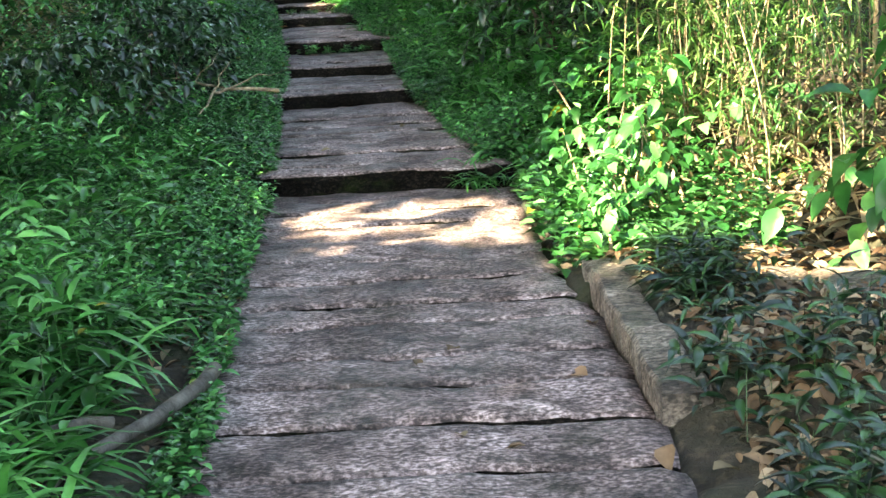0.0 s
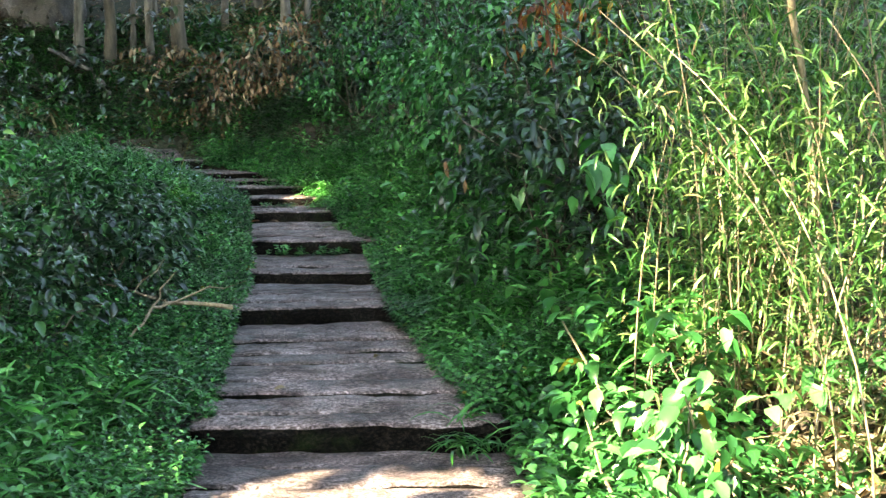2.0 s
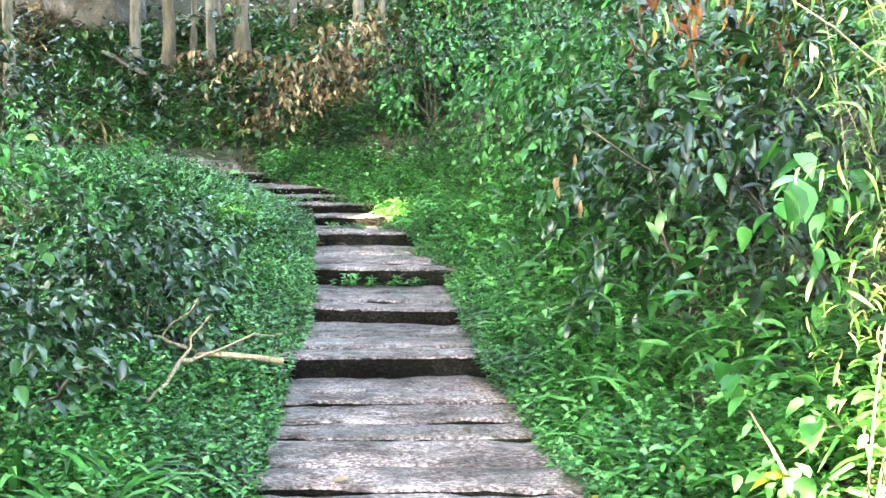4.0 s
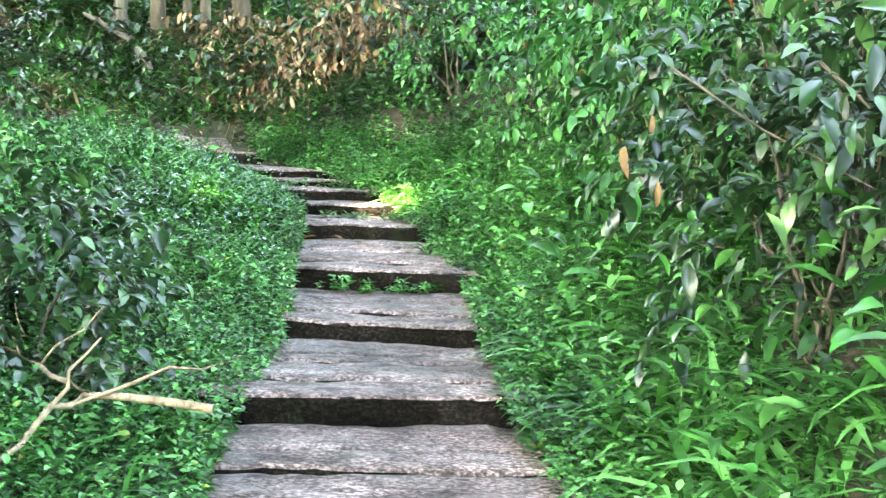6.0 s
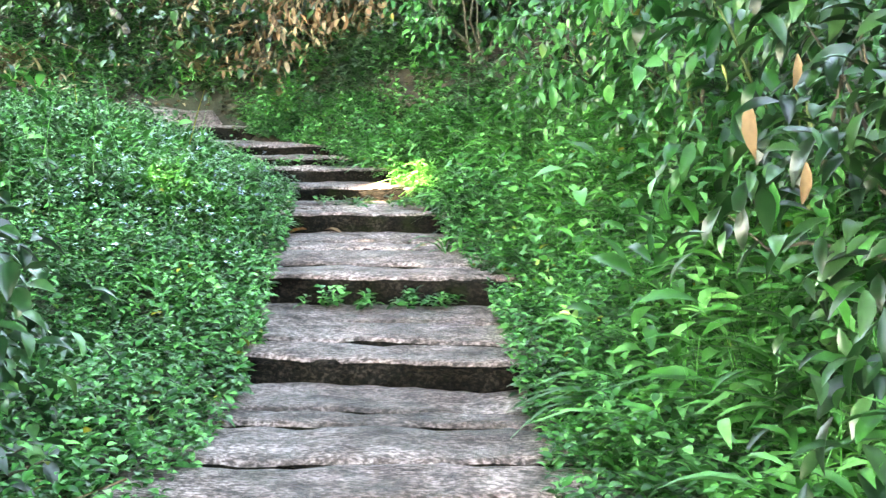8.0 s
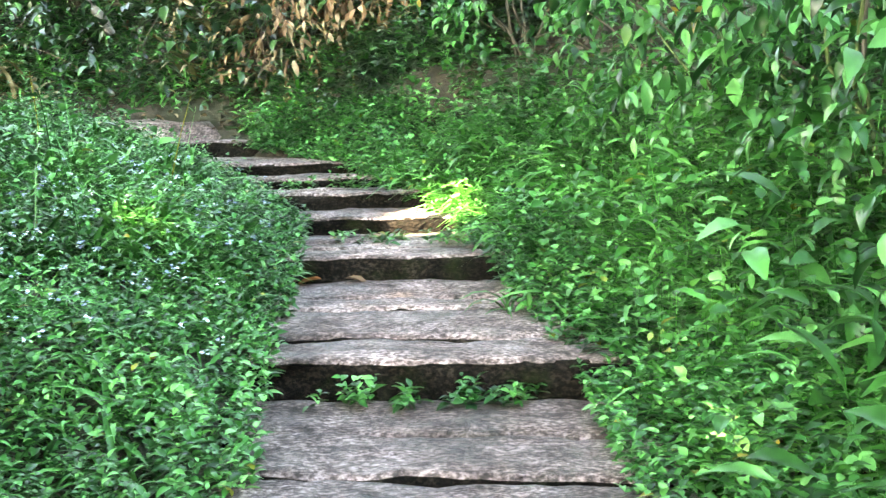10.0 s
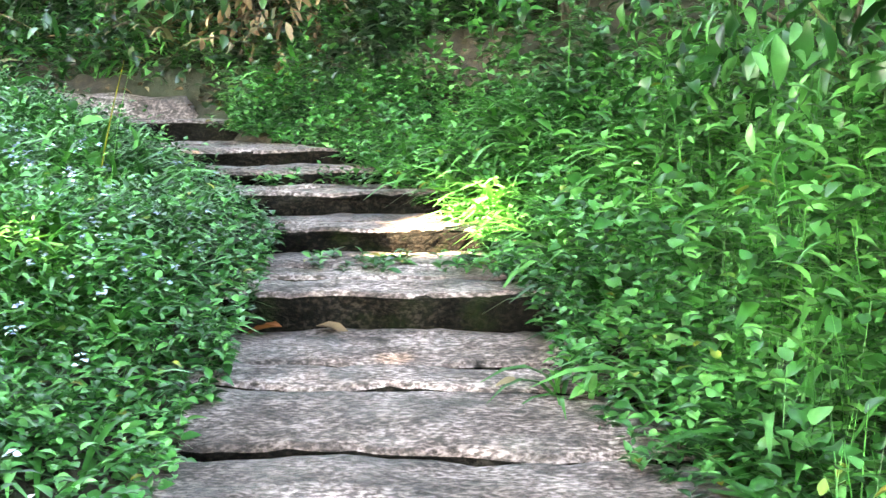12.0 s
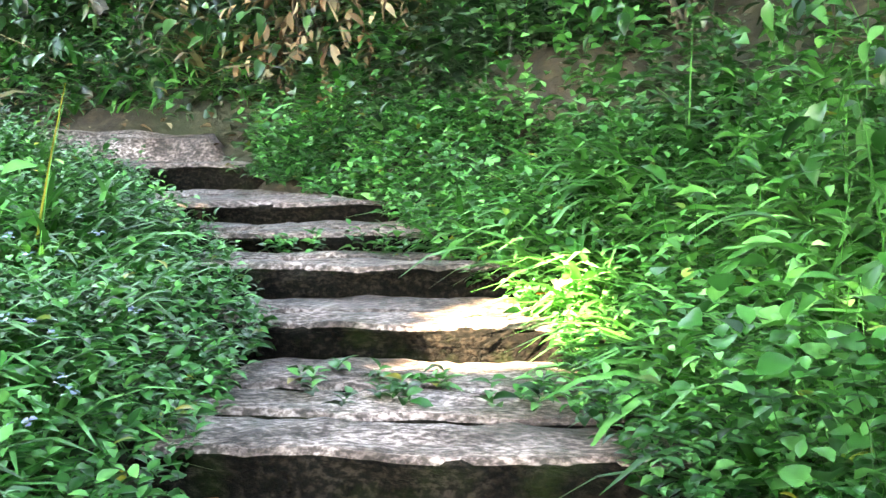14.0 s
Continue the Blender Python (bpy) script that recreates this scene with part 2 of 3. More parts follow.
# ---- ground ----
def build_ground():
    def axis(lo, hi, step, reach):
        mid = np.arange(lo, hi + step / 2, step)
        grow = np.cumsum(0.4 * 1.35 ** np.arange(24))
        grow = grow[grow < reach]
        return np.concatenate([lo - grow[::-1], mid, hi + grow])

    xs, ys = axis(-9, 9, 0.12, 900), axis(-3, 27, 0.12, 900)
    gx, gy = np.meshgrid(xs, ys)
    gz = ground_z(gx, gy)
    gz = gz + np.where(np.abs(gz) < 50, rng.normal(0, 0.012, gz.shape), 0)
    n, m = len(ys), len(xs)
    i = (np.arange(n - 1)[:, None] * m + np.arange(m - 1)[None]).ravel()
    faces = np.stack([i, i + 1, i + m + 1, i + m], -1)
    me = array_mesh("ground", np.stack([gx, gy, gz], -1).reshape(-1, 3), faces, True)
    tagged(part("ground", me, SOIL), "dark brown forest soil with leaf mould and moss", "ground", kind="structure")


build_ground()


# ---- path of slabs and steps ----
def slab_part(me, parent):
    """A slab with grime in its joints, its edge faces in the shade-dark riser colour."""
    ob = part("plank", me, PLANK, parent)
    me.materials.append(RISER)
    return ob


def plank_mesh(c0, c1, c2, c3, z0, z1, thick):
    """A slab with worn edges: corners front left, front right, back right, back left; heights at front and back."""
    n = 26
    verts, faces = [], []
    prof = ((0.0, -thick), (0.0, -0.02), (0.03, -0.004), (0.16, 0.0), (0.38, 0.0), (0.62, 0.0), (0.84, -0.002), (0.95, -0.008), (1.0, -0.03), (1.0, -thick))
    seed = rng.uniform(0, 100)
    for i in range(n):
        u = i / (n - 1)
        f = np.array(c0) * (1 - u) + np.array(c1) * u
        b = np.array(c3) * (1 - u) + np.array(c2) * u
        jf, jb = (0.05 * noise.noise((u * 3 + seed, k, 0)) + 0.03 * noise.noise((u * 11 + seed, k, 4)) for k in (0.0, 7.0))
        for v, dz in prof:
            p = f * (1 - v) + b * v
            y = p[1] + (jf * (1 - v) + jb * v)
            x = p[0] + (0.02 * noise.noise((v * 4, seed, u * 3)) if i in (0, n - 1) else 0)
            z = z0 * (1 - v) + z1 * v + dz + 0.016 * noise.noise((u * 4 + seed, v * 2, 3)) + 0.009 * noise.noise((u * 17 + seed, v * 5, 8)) - (0.012 if i in (0, n - 1) and dz > -0.03 else 0)
            verts.append((x, y, z))
    k = len(prof)
    for i in range(n - 1):
        for j in range(k - 1):
            a = i * k + j
            faces.append((a, a + k, a + k + 1, a + 1))
    me = array_mesh("plank", verts, faces)
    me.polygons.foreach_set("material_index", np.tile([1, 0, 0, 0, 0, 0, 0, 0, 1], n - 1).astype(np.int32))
    bm = bmesh.new()
    bm.from_mesh(me)
    for i in (0, (n - 1) * k):
        bm.verts.ensure_lookup_table()
        bm.faces.new([bm.verts[i + j] for j in range(k)])
    bmesh.ops.recalc_face_normals(bm, faces=bm.faces)
    bm.to_mesh(me)
    bm.free()
    return me


def riser_mesh(a, b, z, rise, depth=0.16):
    n = 30
    verts, faces = [], []
    prof = ((0, -rise - 0.12), (0.012, -rise * 0.6), (0.0, -0.03), (0.02, -0.008), (depth, -0.012), (depth, -rise - 0.12))
    seed = rng.uniform(0, 100)
    for i in range(n):
        u = i / (n - 1)
        p = np.array(a) * (1 - u) + np.array(b) * u
        for y, dz in prof:
            verts.append((p[0], p[1] + y + 0.035 * noise.noise((u * 6 + seed, dz * 9, 0)) + 0.02 * noise.noise((u * 19 + seed, dz * 14, 0)), z + dz + 0.008 * noise.noise((u * 6, seed, 2))))
    k = len(prof)
    for i in range(n - 1):
        for j in range(k - 1):
            q = i * k + j
            faces.append((q, q + k, q + k + 1, q + 1))
    me = array_mesh("riser", verts, faces)
    bm = bmesh.new()
    bm.from_mesh(me)
    bm.verts.ensure_lookup_table()
    for i in (0, (n - 1) * k):
        bm.faces.new([bm.verts[i + j] for j in range(k)])
    bmesh.ops.recalc_face_normals(bm, faces=bm.faces)
    bm.to_mesh(me)
    bm.free()
    return me


# front left x, y; front right x, y; height; rise; back height; planks
STEPS = (
    (-1.33, 8.17, 0.46, 8.22, 0.0, 0.15, 0.14, 8),
    (-1.80, 11.2, -0.05, 11.42, 0.26, 0.13, 0.285, 4),
    (-1.82, 12.86, -0.40, 12.78, 0.395, 0.12, 0.475, 3),
    (-2.0, 14.03, -0.52, 14.03, 0.61, 0.13, 0.72, 4),
    (-2.28, 15.62, -1.0, 15.63, 0.84, 0.125, 0.87, 3),
    (-2.45, 16.6, -1.35, 16.62, 0.97, 0.11, 0.985, 2),
    (-2.83, 17.15, -1.65, 17.2, 1.09, 0.105, 1.095, 2),
    (-3.12, 17.65, -1.98, 17.66, 1.17, 0.08, 1.175, 2),
    (-3.62, 18.25, -2.32, 18.28, 1.265, 0.09, 1.31, 2),
    (-4.28, 19.0, -3.27, 19.05, 1.44, 0.13, 1.45, 2),
)


def build_steps():
    for i, (ax, ay, bx, by, z, rise, zb, count) in enumerate(STEPS):
        nx = STEPS[i + 1] if i + 1 < len(STEPS) else (-4.9, 19.65, -3.75, 19.7)
        step = tagged(new("stone_step"), "weathered grey concrete step with mossy, shade-darkened riser and cracked slabs", "step", "steps of the hillside path")
        part("riser", riser_mesh((ax, ay), (bx, by), z - 0.004, rise), RISER, step, "moss-stained riser with overhang shade in its dark colour")
        cuts = np.linspace(0, 1, count + 1)
        cuts[1:-1] += rng.uniform(-0.25, 0.25, count - 1) / count
        for j in range(count):
            s, e = cuts[j], cuts[j + 1] - rng.uniform(0.018, 0.034) / max(nx[1] - ay, 0.1)
            yl = [ay + (nx[1] - ay) * q - (0.004 if j == 0 and q == s else 0) for q in (s, e)]
            yr = [by + (nx[3] - by) * q - (0.004 if j == 0 and q == s else 0) for q in (s, e)]
            jig = 0.0 if j == 0 else 1.0
            xl = [ax + (nx[0] - ax) * q + jig * rng.uniform(-0.05, 0.09) for q in (s, e)]
            xr = [right_edge(yr[0]) + jig * rng.uniform(-0.04, 0.06), right_edge(yr[1]) + rng.uniform(-0.04, 0.06)]
            if j == 0:
                xr[0] = bx
            zs, ze = z + (zb - z) * s, z + (zb - z) * e
            dz = rng.uniform(-0.008, 0.008) if j else 0
            me = plank_mesh((xl[0], yl[0]), (xr[0], yr[0]), (xr[1], yr[1]), (xl[1], yl[1]), zs + dz, ze + dz, 0.07 if j else 0.03)
            slab_part(me, step)


build_steps()


def build_lower_path():
    path = tagged(new("pavement"), "cracked grey concrete slabs laid across the footpath", "path", kind="structure")
    cuts = (-3.0, -2.55, -2.1, -1.7, -1.2, -0.75, -0.3, 0.15, 0.6, 1.0, 1.45, 1.85, 2.3, 2.7, 3.05, 3.36, 3.76, 4.15, 4.5, 4.97, 5.27, 5.68, 6.12, 6.64, 7.05, 7.45, 7.85, 8.19)
    for a, b in zip(cuts, cuts[1:]):
        b -= rng.uniform(0.014, 0.028)
        l0, l1 = left_edge(a) + rng.uniform(-0.05, 0.06), left_edge(b) + rng.uniform(-0.05, 0.06)
        r0, r1 = right_edge(a) + rng.uniform(-0.04, 0.04), right_edge(b) + rng.uniform(-0.04, 0.04)
        t0, t1 = rng.uniform(-0.03, 0.03, 2)
        z = -0.14 + rng.uniform(-0.009, 0.009)
        slab_part(plank_mesh((l0, a + t0 * 0.3), (r0, a - t0 * 0.3), (r1, b - t1 * 0.3), (l1, b + t1 * 0.3), z, z + 0.004, 0.08), path)


build_lower_path()


def build_top_slab():
    slab = tagged(new("rock_slab"), "pale grey worn rock slab at the top of the steps", "rock")
    verts, faces = [], []
    n, m = 16, 9
    for i in range(n):
        u = i / (n - 1)
        for j in range(m):
            v = j / (m - 1)
            x = -3.6 - 4.2 * u - 0.25 * v
            y = 19.62 + 0.1 * u + v * 1.15
            edge = min(u, 1 - u, v, 1 - v)
            z = 1.56 + 0.22 * u + 0.10 * v + 0.06 * noise.noise((x * 2.2, y * 2.2, 0)) - (0.25 if edge <= 0 else 0)
            verts.append((x, y + 0.08 * noise.noise((x * 3, v, 5)), z))
    for i in range(n - 1):
        for j in range(m - 1):
            a = i * m + j
            faces.append((a, a + 1, a + m + 1, a + m))
    part("slab", array_mesh("slab", verts, faces), PLANK, slab)


build_top_slab()


def build_kerb():
    bm = bmesh.new()
    n = 28
    rows = []
    prof = ((0.0, -0.2), (0.0, 0.1), (0.012, 0.116), (0.15, 0.12), (0.165, 0.1), (0.17, -0.2))
    for i in range(n):
        u = i / (n - 1)
        x0, y0 = 0.685 - 0.05 * u, 3.66 + 1.85 * u
        row = []
        for x, z in prof:
            q = noise.noise((u * 7, x * 5, z * 4)) + 0.6 * noise.noise((u * 23, x * 9, z * 9))
            row.append(bm.verts.new((x0 + x + 0.015 * q, y0, -0.14 + z + 0.014 * q - (0.02 if i in (0, n - 1) and z > 0.1 else 0))))
        rows.append(row)
    for r0, r1 in zip(rows, rows[1:]):
        for a in range(len(prof) - 1):
            bm.faces.new((r0[a], r1[a], r1[a + 1], r0[a + 1]))
    bm.faces.new(rows[0])
    bm.faces.new(rows[-1])
    bmesh.ops.recalc_face_normals(bm, faces=bm.faces)
    me = bpy.data.meshes.new("stone_kerb")
    bm.to_mesh(me)
    bm.free()
    tagged(part("stone_kerb", me, KERB), "chipped grey concrete kerb block beside the path", "kerb")


build_kerb()


def flat_stone(x, y, r, turn):
    bm = bmesh.new()
    bmesh.ops.create_icosphere(bm, subdivisions=3, radius=1)
    for v in bm.verts:
        p = v.co.copy()
        k = 1 + 0.25 * noise.noise((p.x * 1.3 + x * 5, p.y * 1.3 + y * 5, 0))
        v.co = Vector((p.x * r[0] * k, p.y * r[1] * k, max(-1.0, min(0.55, p.z)) * r[2] * (1 + 0.3 * noise.noise(p * 3))))
    me = bpy.data.meshes.new("flat_stone")
    bm.to_mesh(me)
    bm.free()
    ob = part("flat_stone", me, KERB)
    ob.matrix_world = pose(x, y, float(ground_z(x, y)) + 0.01, 0, 0, turn)
    tagged(ob, "flat grey weathered stone half sunk in leaf litter", "stone", "stones behind the kerb")


for x, y, r, turn in ((1.12, 5.55, (0.2, 0.26, 0.07), 10), (1.5, 5.75, (0.26, 0.2, 0.07), 30), (1.45, 5.1, (0.16, 0.13, 0.05), 60), (1.75, 4.95, (0.22, 0.16, 0.06), 15), (1.62, 4.5, (0.13, 0.18, 0.05), 100)):
    flat_stone(x, y, r, turn)


# ---- low growth ----
def spots(n, y0, y1, d0, d1, side, crowd=1.0):
    """n ground points between d0 and d1 metres out from the path's edge, with bare gaps."""
    y = rng.uniform(y0, y1, n)
    d = d0 + (d1 - d0) * rng.uniform(0, 1, n) ** crowd
    x = left_edge(y) - d if side < 0 else right_edge(y) + d
    hollow = (x > 0.6) & (y > 9.0) & (y < 12.2) & (rng.uniform(0, 1, n) < 0.8)
    return np.stack([x, y, ground_z(x, y)], -1)[~hollow]


def herbs(p, height, leaf, shape=OVATE, leaves=8, lean=0.12):
    """Upright weeds at the points p: leaves in turns round each stem."""
    n = len(p)
    clump = 1 + 0.45 * np.sin(2.3 * p[:, 0] + 1.1 * p[:, 1]) * np.sin(1.9 * p[:, 1] - 1.7 * p[:, 0] + 2)
    h = height * rng.uniform(0.4, 1.3, n) * clump
    tilt = rng.normal(0, lean, (n, 2))
    pos, yaw, pitch, size = [], [], [], []
    turn = rng.uniform(0, 6.28, n)
    for k in range(leaves):
        u = (k + 1) / leaves
        at = p.copy()
        at[:, 2] += h * u
        at[:, :2] += tilt * (h * u)[:, None] * 2
        pos.append(at)
        yaw.append(turn + k * 2.4)
        pitch.append(rng.normal(0.25 + 0.4 * u, 0.25, n))
        size.append(leaf * rng.uniform(0.55, 1.25, n) * (1.15 - 0.4 * u))
    return scatter(shape, np.concatenate(pos), np.concatenate(yaw), np.concatenate(pitch), np.concatenate(size))


def tufts(p, length, blades=7, spread=0.05):
    q = np.repeat(p, blades, 0)
    q[:, :2] += rng.normal(0, spread, (len(q), 2))
    return scatter(BLADE, q, rng.uniform(0, 6.28, len(q)), rng.normal(1.05, 0.25, len(q)), length * rng.uniform(0.5, 1.2, len(q)))


def stuff(name, pieces, material, label, category):
    v, f = joined(pieces)
    return tagged(part(name, array_mesh(name, v, f), material), label, category, kind="stuff")


stuff("weeds", [herbs(spots(5600, 4.6, 19.5, 0.03, 1.3, -1), 0.22, 0.056), herbs(spots(500, 1, 4.8, 0.3, 1.4, -1), 0.22, 0.07), herbs(spots(4400, 7, 17.6, 1.1, 4.0, -1), 0.34, 0.07), herbs(spots(700, 17.4, 19.4, 0.5, 4.0, -1), 0.16, 0.06), herbs(spots(900, 1, 8, 1.2, 4.0, -1), 0.34, 0.09)], HERB, "lush green broad-leaved weeds crowding the path edge", "weeds")
stuff("weeds", [herbs(spots(4800, 8.5, 19.5, 0.05, 0.9, 1), 0.25, 0.066), herbs(spots(900, 8.5, 19.5, 0.6, 1.8, 1), 0.42, 0.085), herbs(spots(420, 5.6, 8.6, 0.0, 1.2, 1), 0.25, 0.09)], HERB, "bright green herbs covering the bank beside the steps", "weeds")
stuff("grass", [tufts(spots(1000, 1, 9, 0.25, 1.8, -1), 0.42), tufts(spots(1500, 9, 19.5, 0.1, 2.5, -1), 0.28), tufts(spots(300, 15.5, 18.5, 0.3, 2.4, -1), 0.35)], GRASS, "long arching green grass blades among the weeds", "grass")
stuff("grass", [tufts(spots(1100, 8.5, 18, 0.1, 1.4, 1), 0.38), tufts(spots(260, 8, 13, 0.25, 1.3, 1), 0.55), tufts(spots(220, 15.8, 18.0, 0.05, 0.7, 1), 0.42)], GRASS, "long arching green grass on the bank", "grass")


# ---- bushes and bank plants ----
def shell(n, c, r, low=-0.35):
    """Points and outward ways in the outer part of an ellipsoid, uneven as a bush is."""
    d = rng.normal(0, 1, (n * 2, 3))
    d /= np.linalg.norm(d, axis=1)[:, None]
    d = d[d[:, 2] > low][:n]
    lump = 1 + 0.22 * np.sin(5 * d[:, 0] + 3 * d[:, 2] + c[0] * 7) + 0.16 * np.sin(7 * d[:, 1] - 4 * d[:, 2] + c[1] * 5)
    k = (rng.uniform(0.25, 1, len(d)) ** 0.5 * lump)[:, None]
    return np.asarray(c) + d * k * np.asarray(r), d


def sprays(n, c, r, leaf, per=7):
    """Leaf points along short twigs in the outer part of a bush, with dark gaps between the twigs."""
    q, d = shell(max(n // per, 8), c, r, -0.7)
    side = rng.normal(0, 1, q.shape)
    way = d + 0.7 * side / np.linalg.norm(side, axis=1)[:, None] - np.array((0, 0, 0.25))
    way /= np.linalg.norm(way, axis=1)[:, None]
    u = np.tile(np.linspace(0, 1, per), len(q))[:, None]
    q, way = np.repeat(q, per, 0), np.repeat(way, per, 0)
    p = q + way * u * leaf * 2.6 - np.array((0, 0, 1.0)) * u * u * leaf * 0.6
    turn = np.where(np.arange(len(p)) % 2, 1.0, -1.0)[:, None] * np.stack([-way[:, 1], way[:, 0], np.zeros(len(p))], -1)
    return p, way + turn * 1.1


def bush(name, foot, r, n, leaf, shape, material, label, category="bush", droop=0.0, stems=7, stem_mat=None, lift=0.0):
    """A bush standing on the ground at foot: stems and leaves."""
    x, y = foot
    z = float(ground_z(x, y))
    c = (x, y, z + r[2] * 0.75 + lift)
    ob = tagged(new(name), label, category)
    p, d = sprays(n, c, r, leaf)
    keep = (p[:, 0] > right_edge(p[:, 1]) + 0.12) | (p[:, 0] < left_edge(p[:, 1]) - 0.1) | (p[:, 1] > 19.8)
    p, d = p[keep], d[keep]
    p[:, 2] = np.maximum(p[:, 2], ground_z(p[:, 0], p[:, 1]) + 0.05)
    yaw = np.arctan2(-d[:, 0], d[:, 1]) + rng.normal(0, 0.7, len(p))
    pitch = 0.3 * d[:, 2] - droop + rng.normal(0, 0.42, len(p))
    v, f = scatter(shape, p, yaw, pitch, leaf * rng.uniform(0.45, 1.3, len(p)))
    part("foliage", array_mesh("foliage", v, f), material, ob)
    for q in p[rng.choice(len(p), stems, replace=False)]:
        a = (x + rng.normal(0, 0.08), y + rng.normal(0, 0.08), z - 0.05)
        v, f = tube(*wavy(a, q, 6, 0.035 * max(r), 0.014, 0.004), 5)
        part("stem", array_mesh("stem", v, f, True), stem_mat or DARKBARK, ob)
    return ob


# dark glossy growth beside the steps
for x, y, r, n in ((-2.85, 9.3, (0.7, 0.8, 0.42), 1300), (-2.6, 11.1, (0.68, 0.85, 0.6), 2000), (-3.9, 8.0, (0.9, 0.9, 0.6), 650), (-3.3, 6.4, (0.8, 0.9, 0.42), 550)):
    bush("glossy_bush", (x, y), r, n, 0.1, OVATE, GLOSSY, "low bush with dark glossy broad leaves among weeds", droop=0.1)
for x, y, r, n, up in ((0.98, 10.85, (0.72, 0.75, 0.72), 900, 0.2), (1.1, 11.9, (0.85, 0.8, 0.9), 900, 0.2), (1.6, 9.8, (0.7, 0.8, 0.9), 700, 0.2), (1.45, 11.0, (0.7, 0.9, 1.0), 1400, 0.1)):
    bush("glossy_shrub", (x, y), r, n, 0.135, ELLIPTIC, GLOSSY, "tall shrub with dark glossy drooping leaves on the bank", "shrub", droop=0.05, stems=6, lift=up)
# leafy shrubs that wall in the right bank
for x, y, r, n, s in (
    (0.95, 13.2, (0.8, 0.9, 1.0), 620, 0.13), (0.5, 14.7, (0.8, 0.9, 0.95), 620, 0.13), (0.2, 16.2, (0.75, 0.8, 0.95), 620, 0.13), (-0.25, 17.6, (0.7, 0.7, 0.9), 560, 0.12),
    (1.9, 13.6, (1.2, 1.2, 1.7), 800, 0.16), (1.3, 15.6, (1.1, 1.2, 1.6), 800, 0.16), (0.75, 17.7, (1.1, 1.1, 1.6), 1000, 0.14), (2.3, 11.6, (1.1, 1.0, 1.7), 900, 0.16),
    (-1.1, 18.9, (0.75, 0.7, 0.8), 800, 0.11), (-0.1, 19.6, (1.2, 1.0, 1.7), 1000, 0.14), (3.0, 9.6, (1.2, 1.1, 1.8), 800, 0.16),
):
    bush("leafy_shrub", (x, y), r, int(n * 1.7), s * 0.78, OVATE, SHRUB, "dense green leafy shrub growing up the steep bank", "shrub", droop=0.25, stems=9)
for x, y, r, n in ((-1.5, 20.25, (0.6, 0.4, 0.45), 420), (-0.8, 19.9, (0.6, 0.5, 0.5), 420), (-3.6, 20.5, (0.5, 0.3, 0.3), 260), (-5.0, 20.7, (0.8, 0.35, 0.35), 320), (-2.1, 20.6, (0.9, 0.6, 0.6), 420), (-3.3, 21.0, (0.7, 0.6, 0.45), 330), (-0.7, 21.0, (1.1, 0.8, 1.1), 520), (-4.6, 22.4, (0.9, 0.7, 0.55), 300), (-6.4, 21.6, (0.9, 0.7, 0.5), 300), (-2.6, 23.2, (1.2, 0.8, 0.7), 380), (0.8, 22.6, (1.6, 1.2, 2.0), 800), (-8.2, 20.4, (1.2, 1.0, 1.0), 420), (-6.6, 18.6, (0.9, 0.9, 0.5), 300)):
    bush("woodland_bush", (x, y), r, n, 0.15, OVATE, GLOSSY, "dusty dark green bush on the wooded slope", droop=0.3)
for x, y, r, n, up in ((-2.75, 20.35, (0.6, 0.35, 0.4), 460, 0.2), (-2.3, 20.5, (0.5, 0.4, 0.45), 420, 0.4), (-3.2, 20.3, (0.55, 0.35, 0.3), 340, 0.05), (-4.4, 21.6, (0.9, 0.5, 0.35), 320, 0.0)):
    bush("dead_brush", (x, y), r, n, 0.13, ELLIPTIC, DRY, "heap of brown dead leaves and twigs on the slope", "brush", droop=0.5, stem_mat=TWIG, lift=up, stems=12)
for x, y, r, n in ((-4.9, 12.6, (0.9, 1.0, 0.7), 600), (-5.6, 9.6, (1.1, 1.2, 0.9), 650), (-5.2, 6.8, (1.0, 1.1, 0.8), 520), (-5.2, 15.2, (1.0, 1.0, 0.6), 520)):
    bush("wild_bush", (x, y), r, n, 0.11, OVATE, SHRUB, "tangled dark green wild bush beyond the weeds", droop=0.2)


def bamboo(x, y, height, n):
    z = float(ground_z(x, y))
    ob = tagged(new("bamboo_clump"), "thin arching bamboo canes with narrow yellow-green leaves", "bamboo", "bamboo along the path")
    canes, pos, yaw, pitch = [], [], [], []
    for i in range(n):
        a = np.array((x + rng.normal(0, 0.22), y + rng.normal(0, 0.3), z - 0.05))
        out = np.array((rng.normal(-0.12, 0.4), rng.normal(-0.25, 0.45)))
        h = height * rng.uniform(0.6, 1.1)
        pts = [a + np.array((out[0] * u * u, out[1] * u * u, h * (u - 0.18 * u * u))) for u in np.linspace(0, 1, 8)]
        canes.append(tube(pts, np.linspace(0.006, 0.002, 8), 5))
        for k in range(190):
            u = rng.uniform(0.12, 1)
            q = a + np.array((out[0] * u * u, out[1] * u * u, h * (u - 0.18 * u * u))) + rng.normal(0, 0.17, 3)
            pos.append(q)
            yaw.append(rng.uniform(0, 6.28))
            pitch.append(rng.normal(0.1, 0.5))
    for v, f in canes:
        part("cane", array_mesh("cane", v, f, True), TWIG, ob, "dry straw-coloured cane")
    v, f = scatter(NARROW, np.array(pos), np.array(yaw), np.array(pitch), 0.088 * rng.uniform(0.6, 1.5, len(pos)))
    part("foliage", array_mesh("foliage", v, f), BAMBOO, ob)


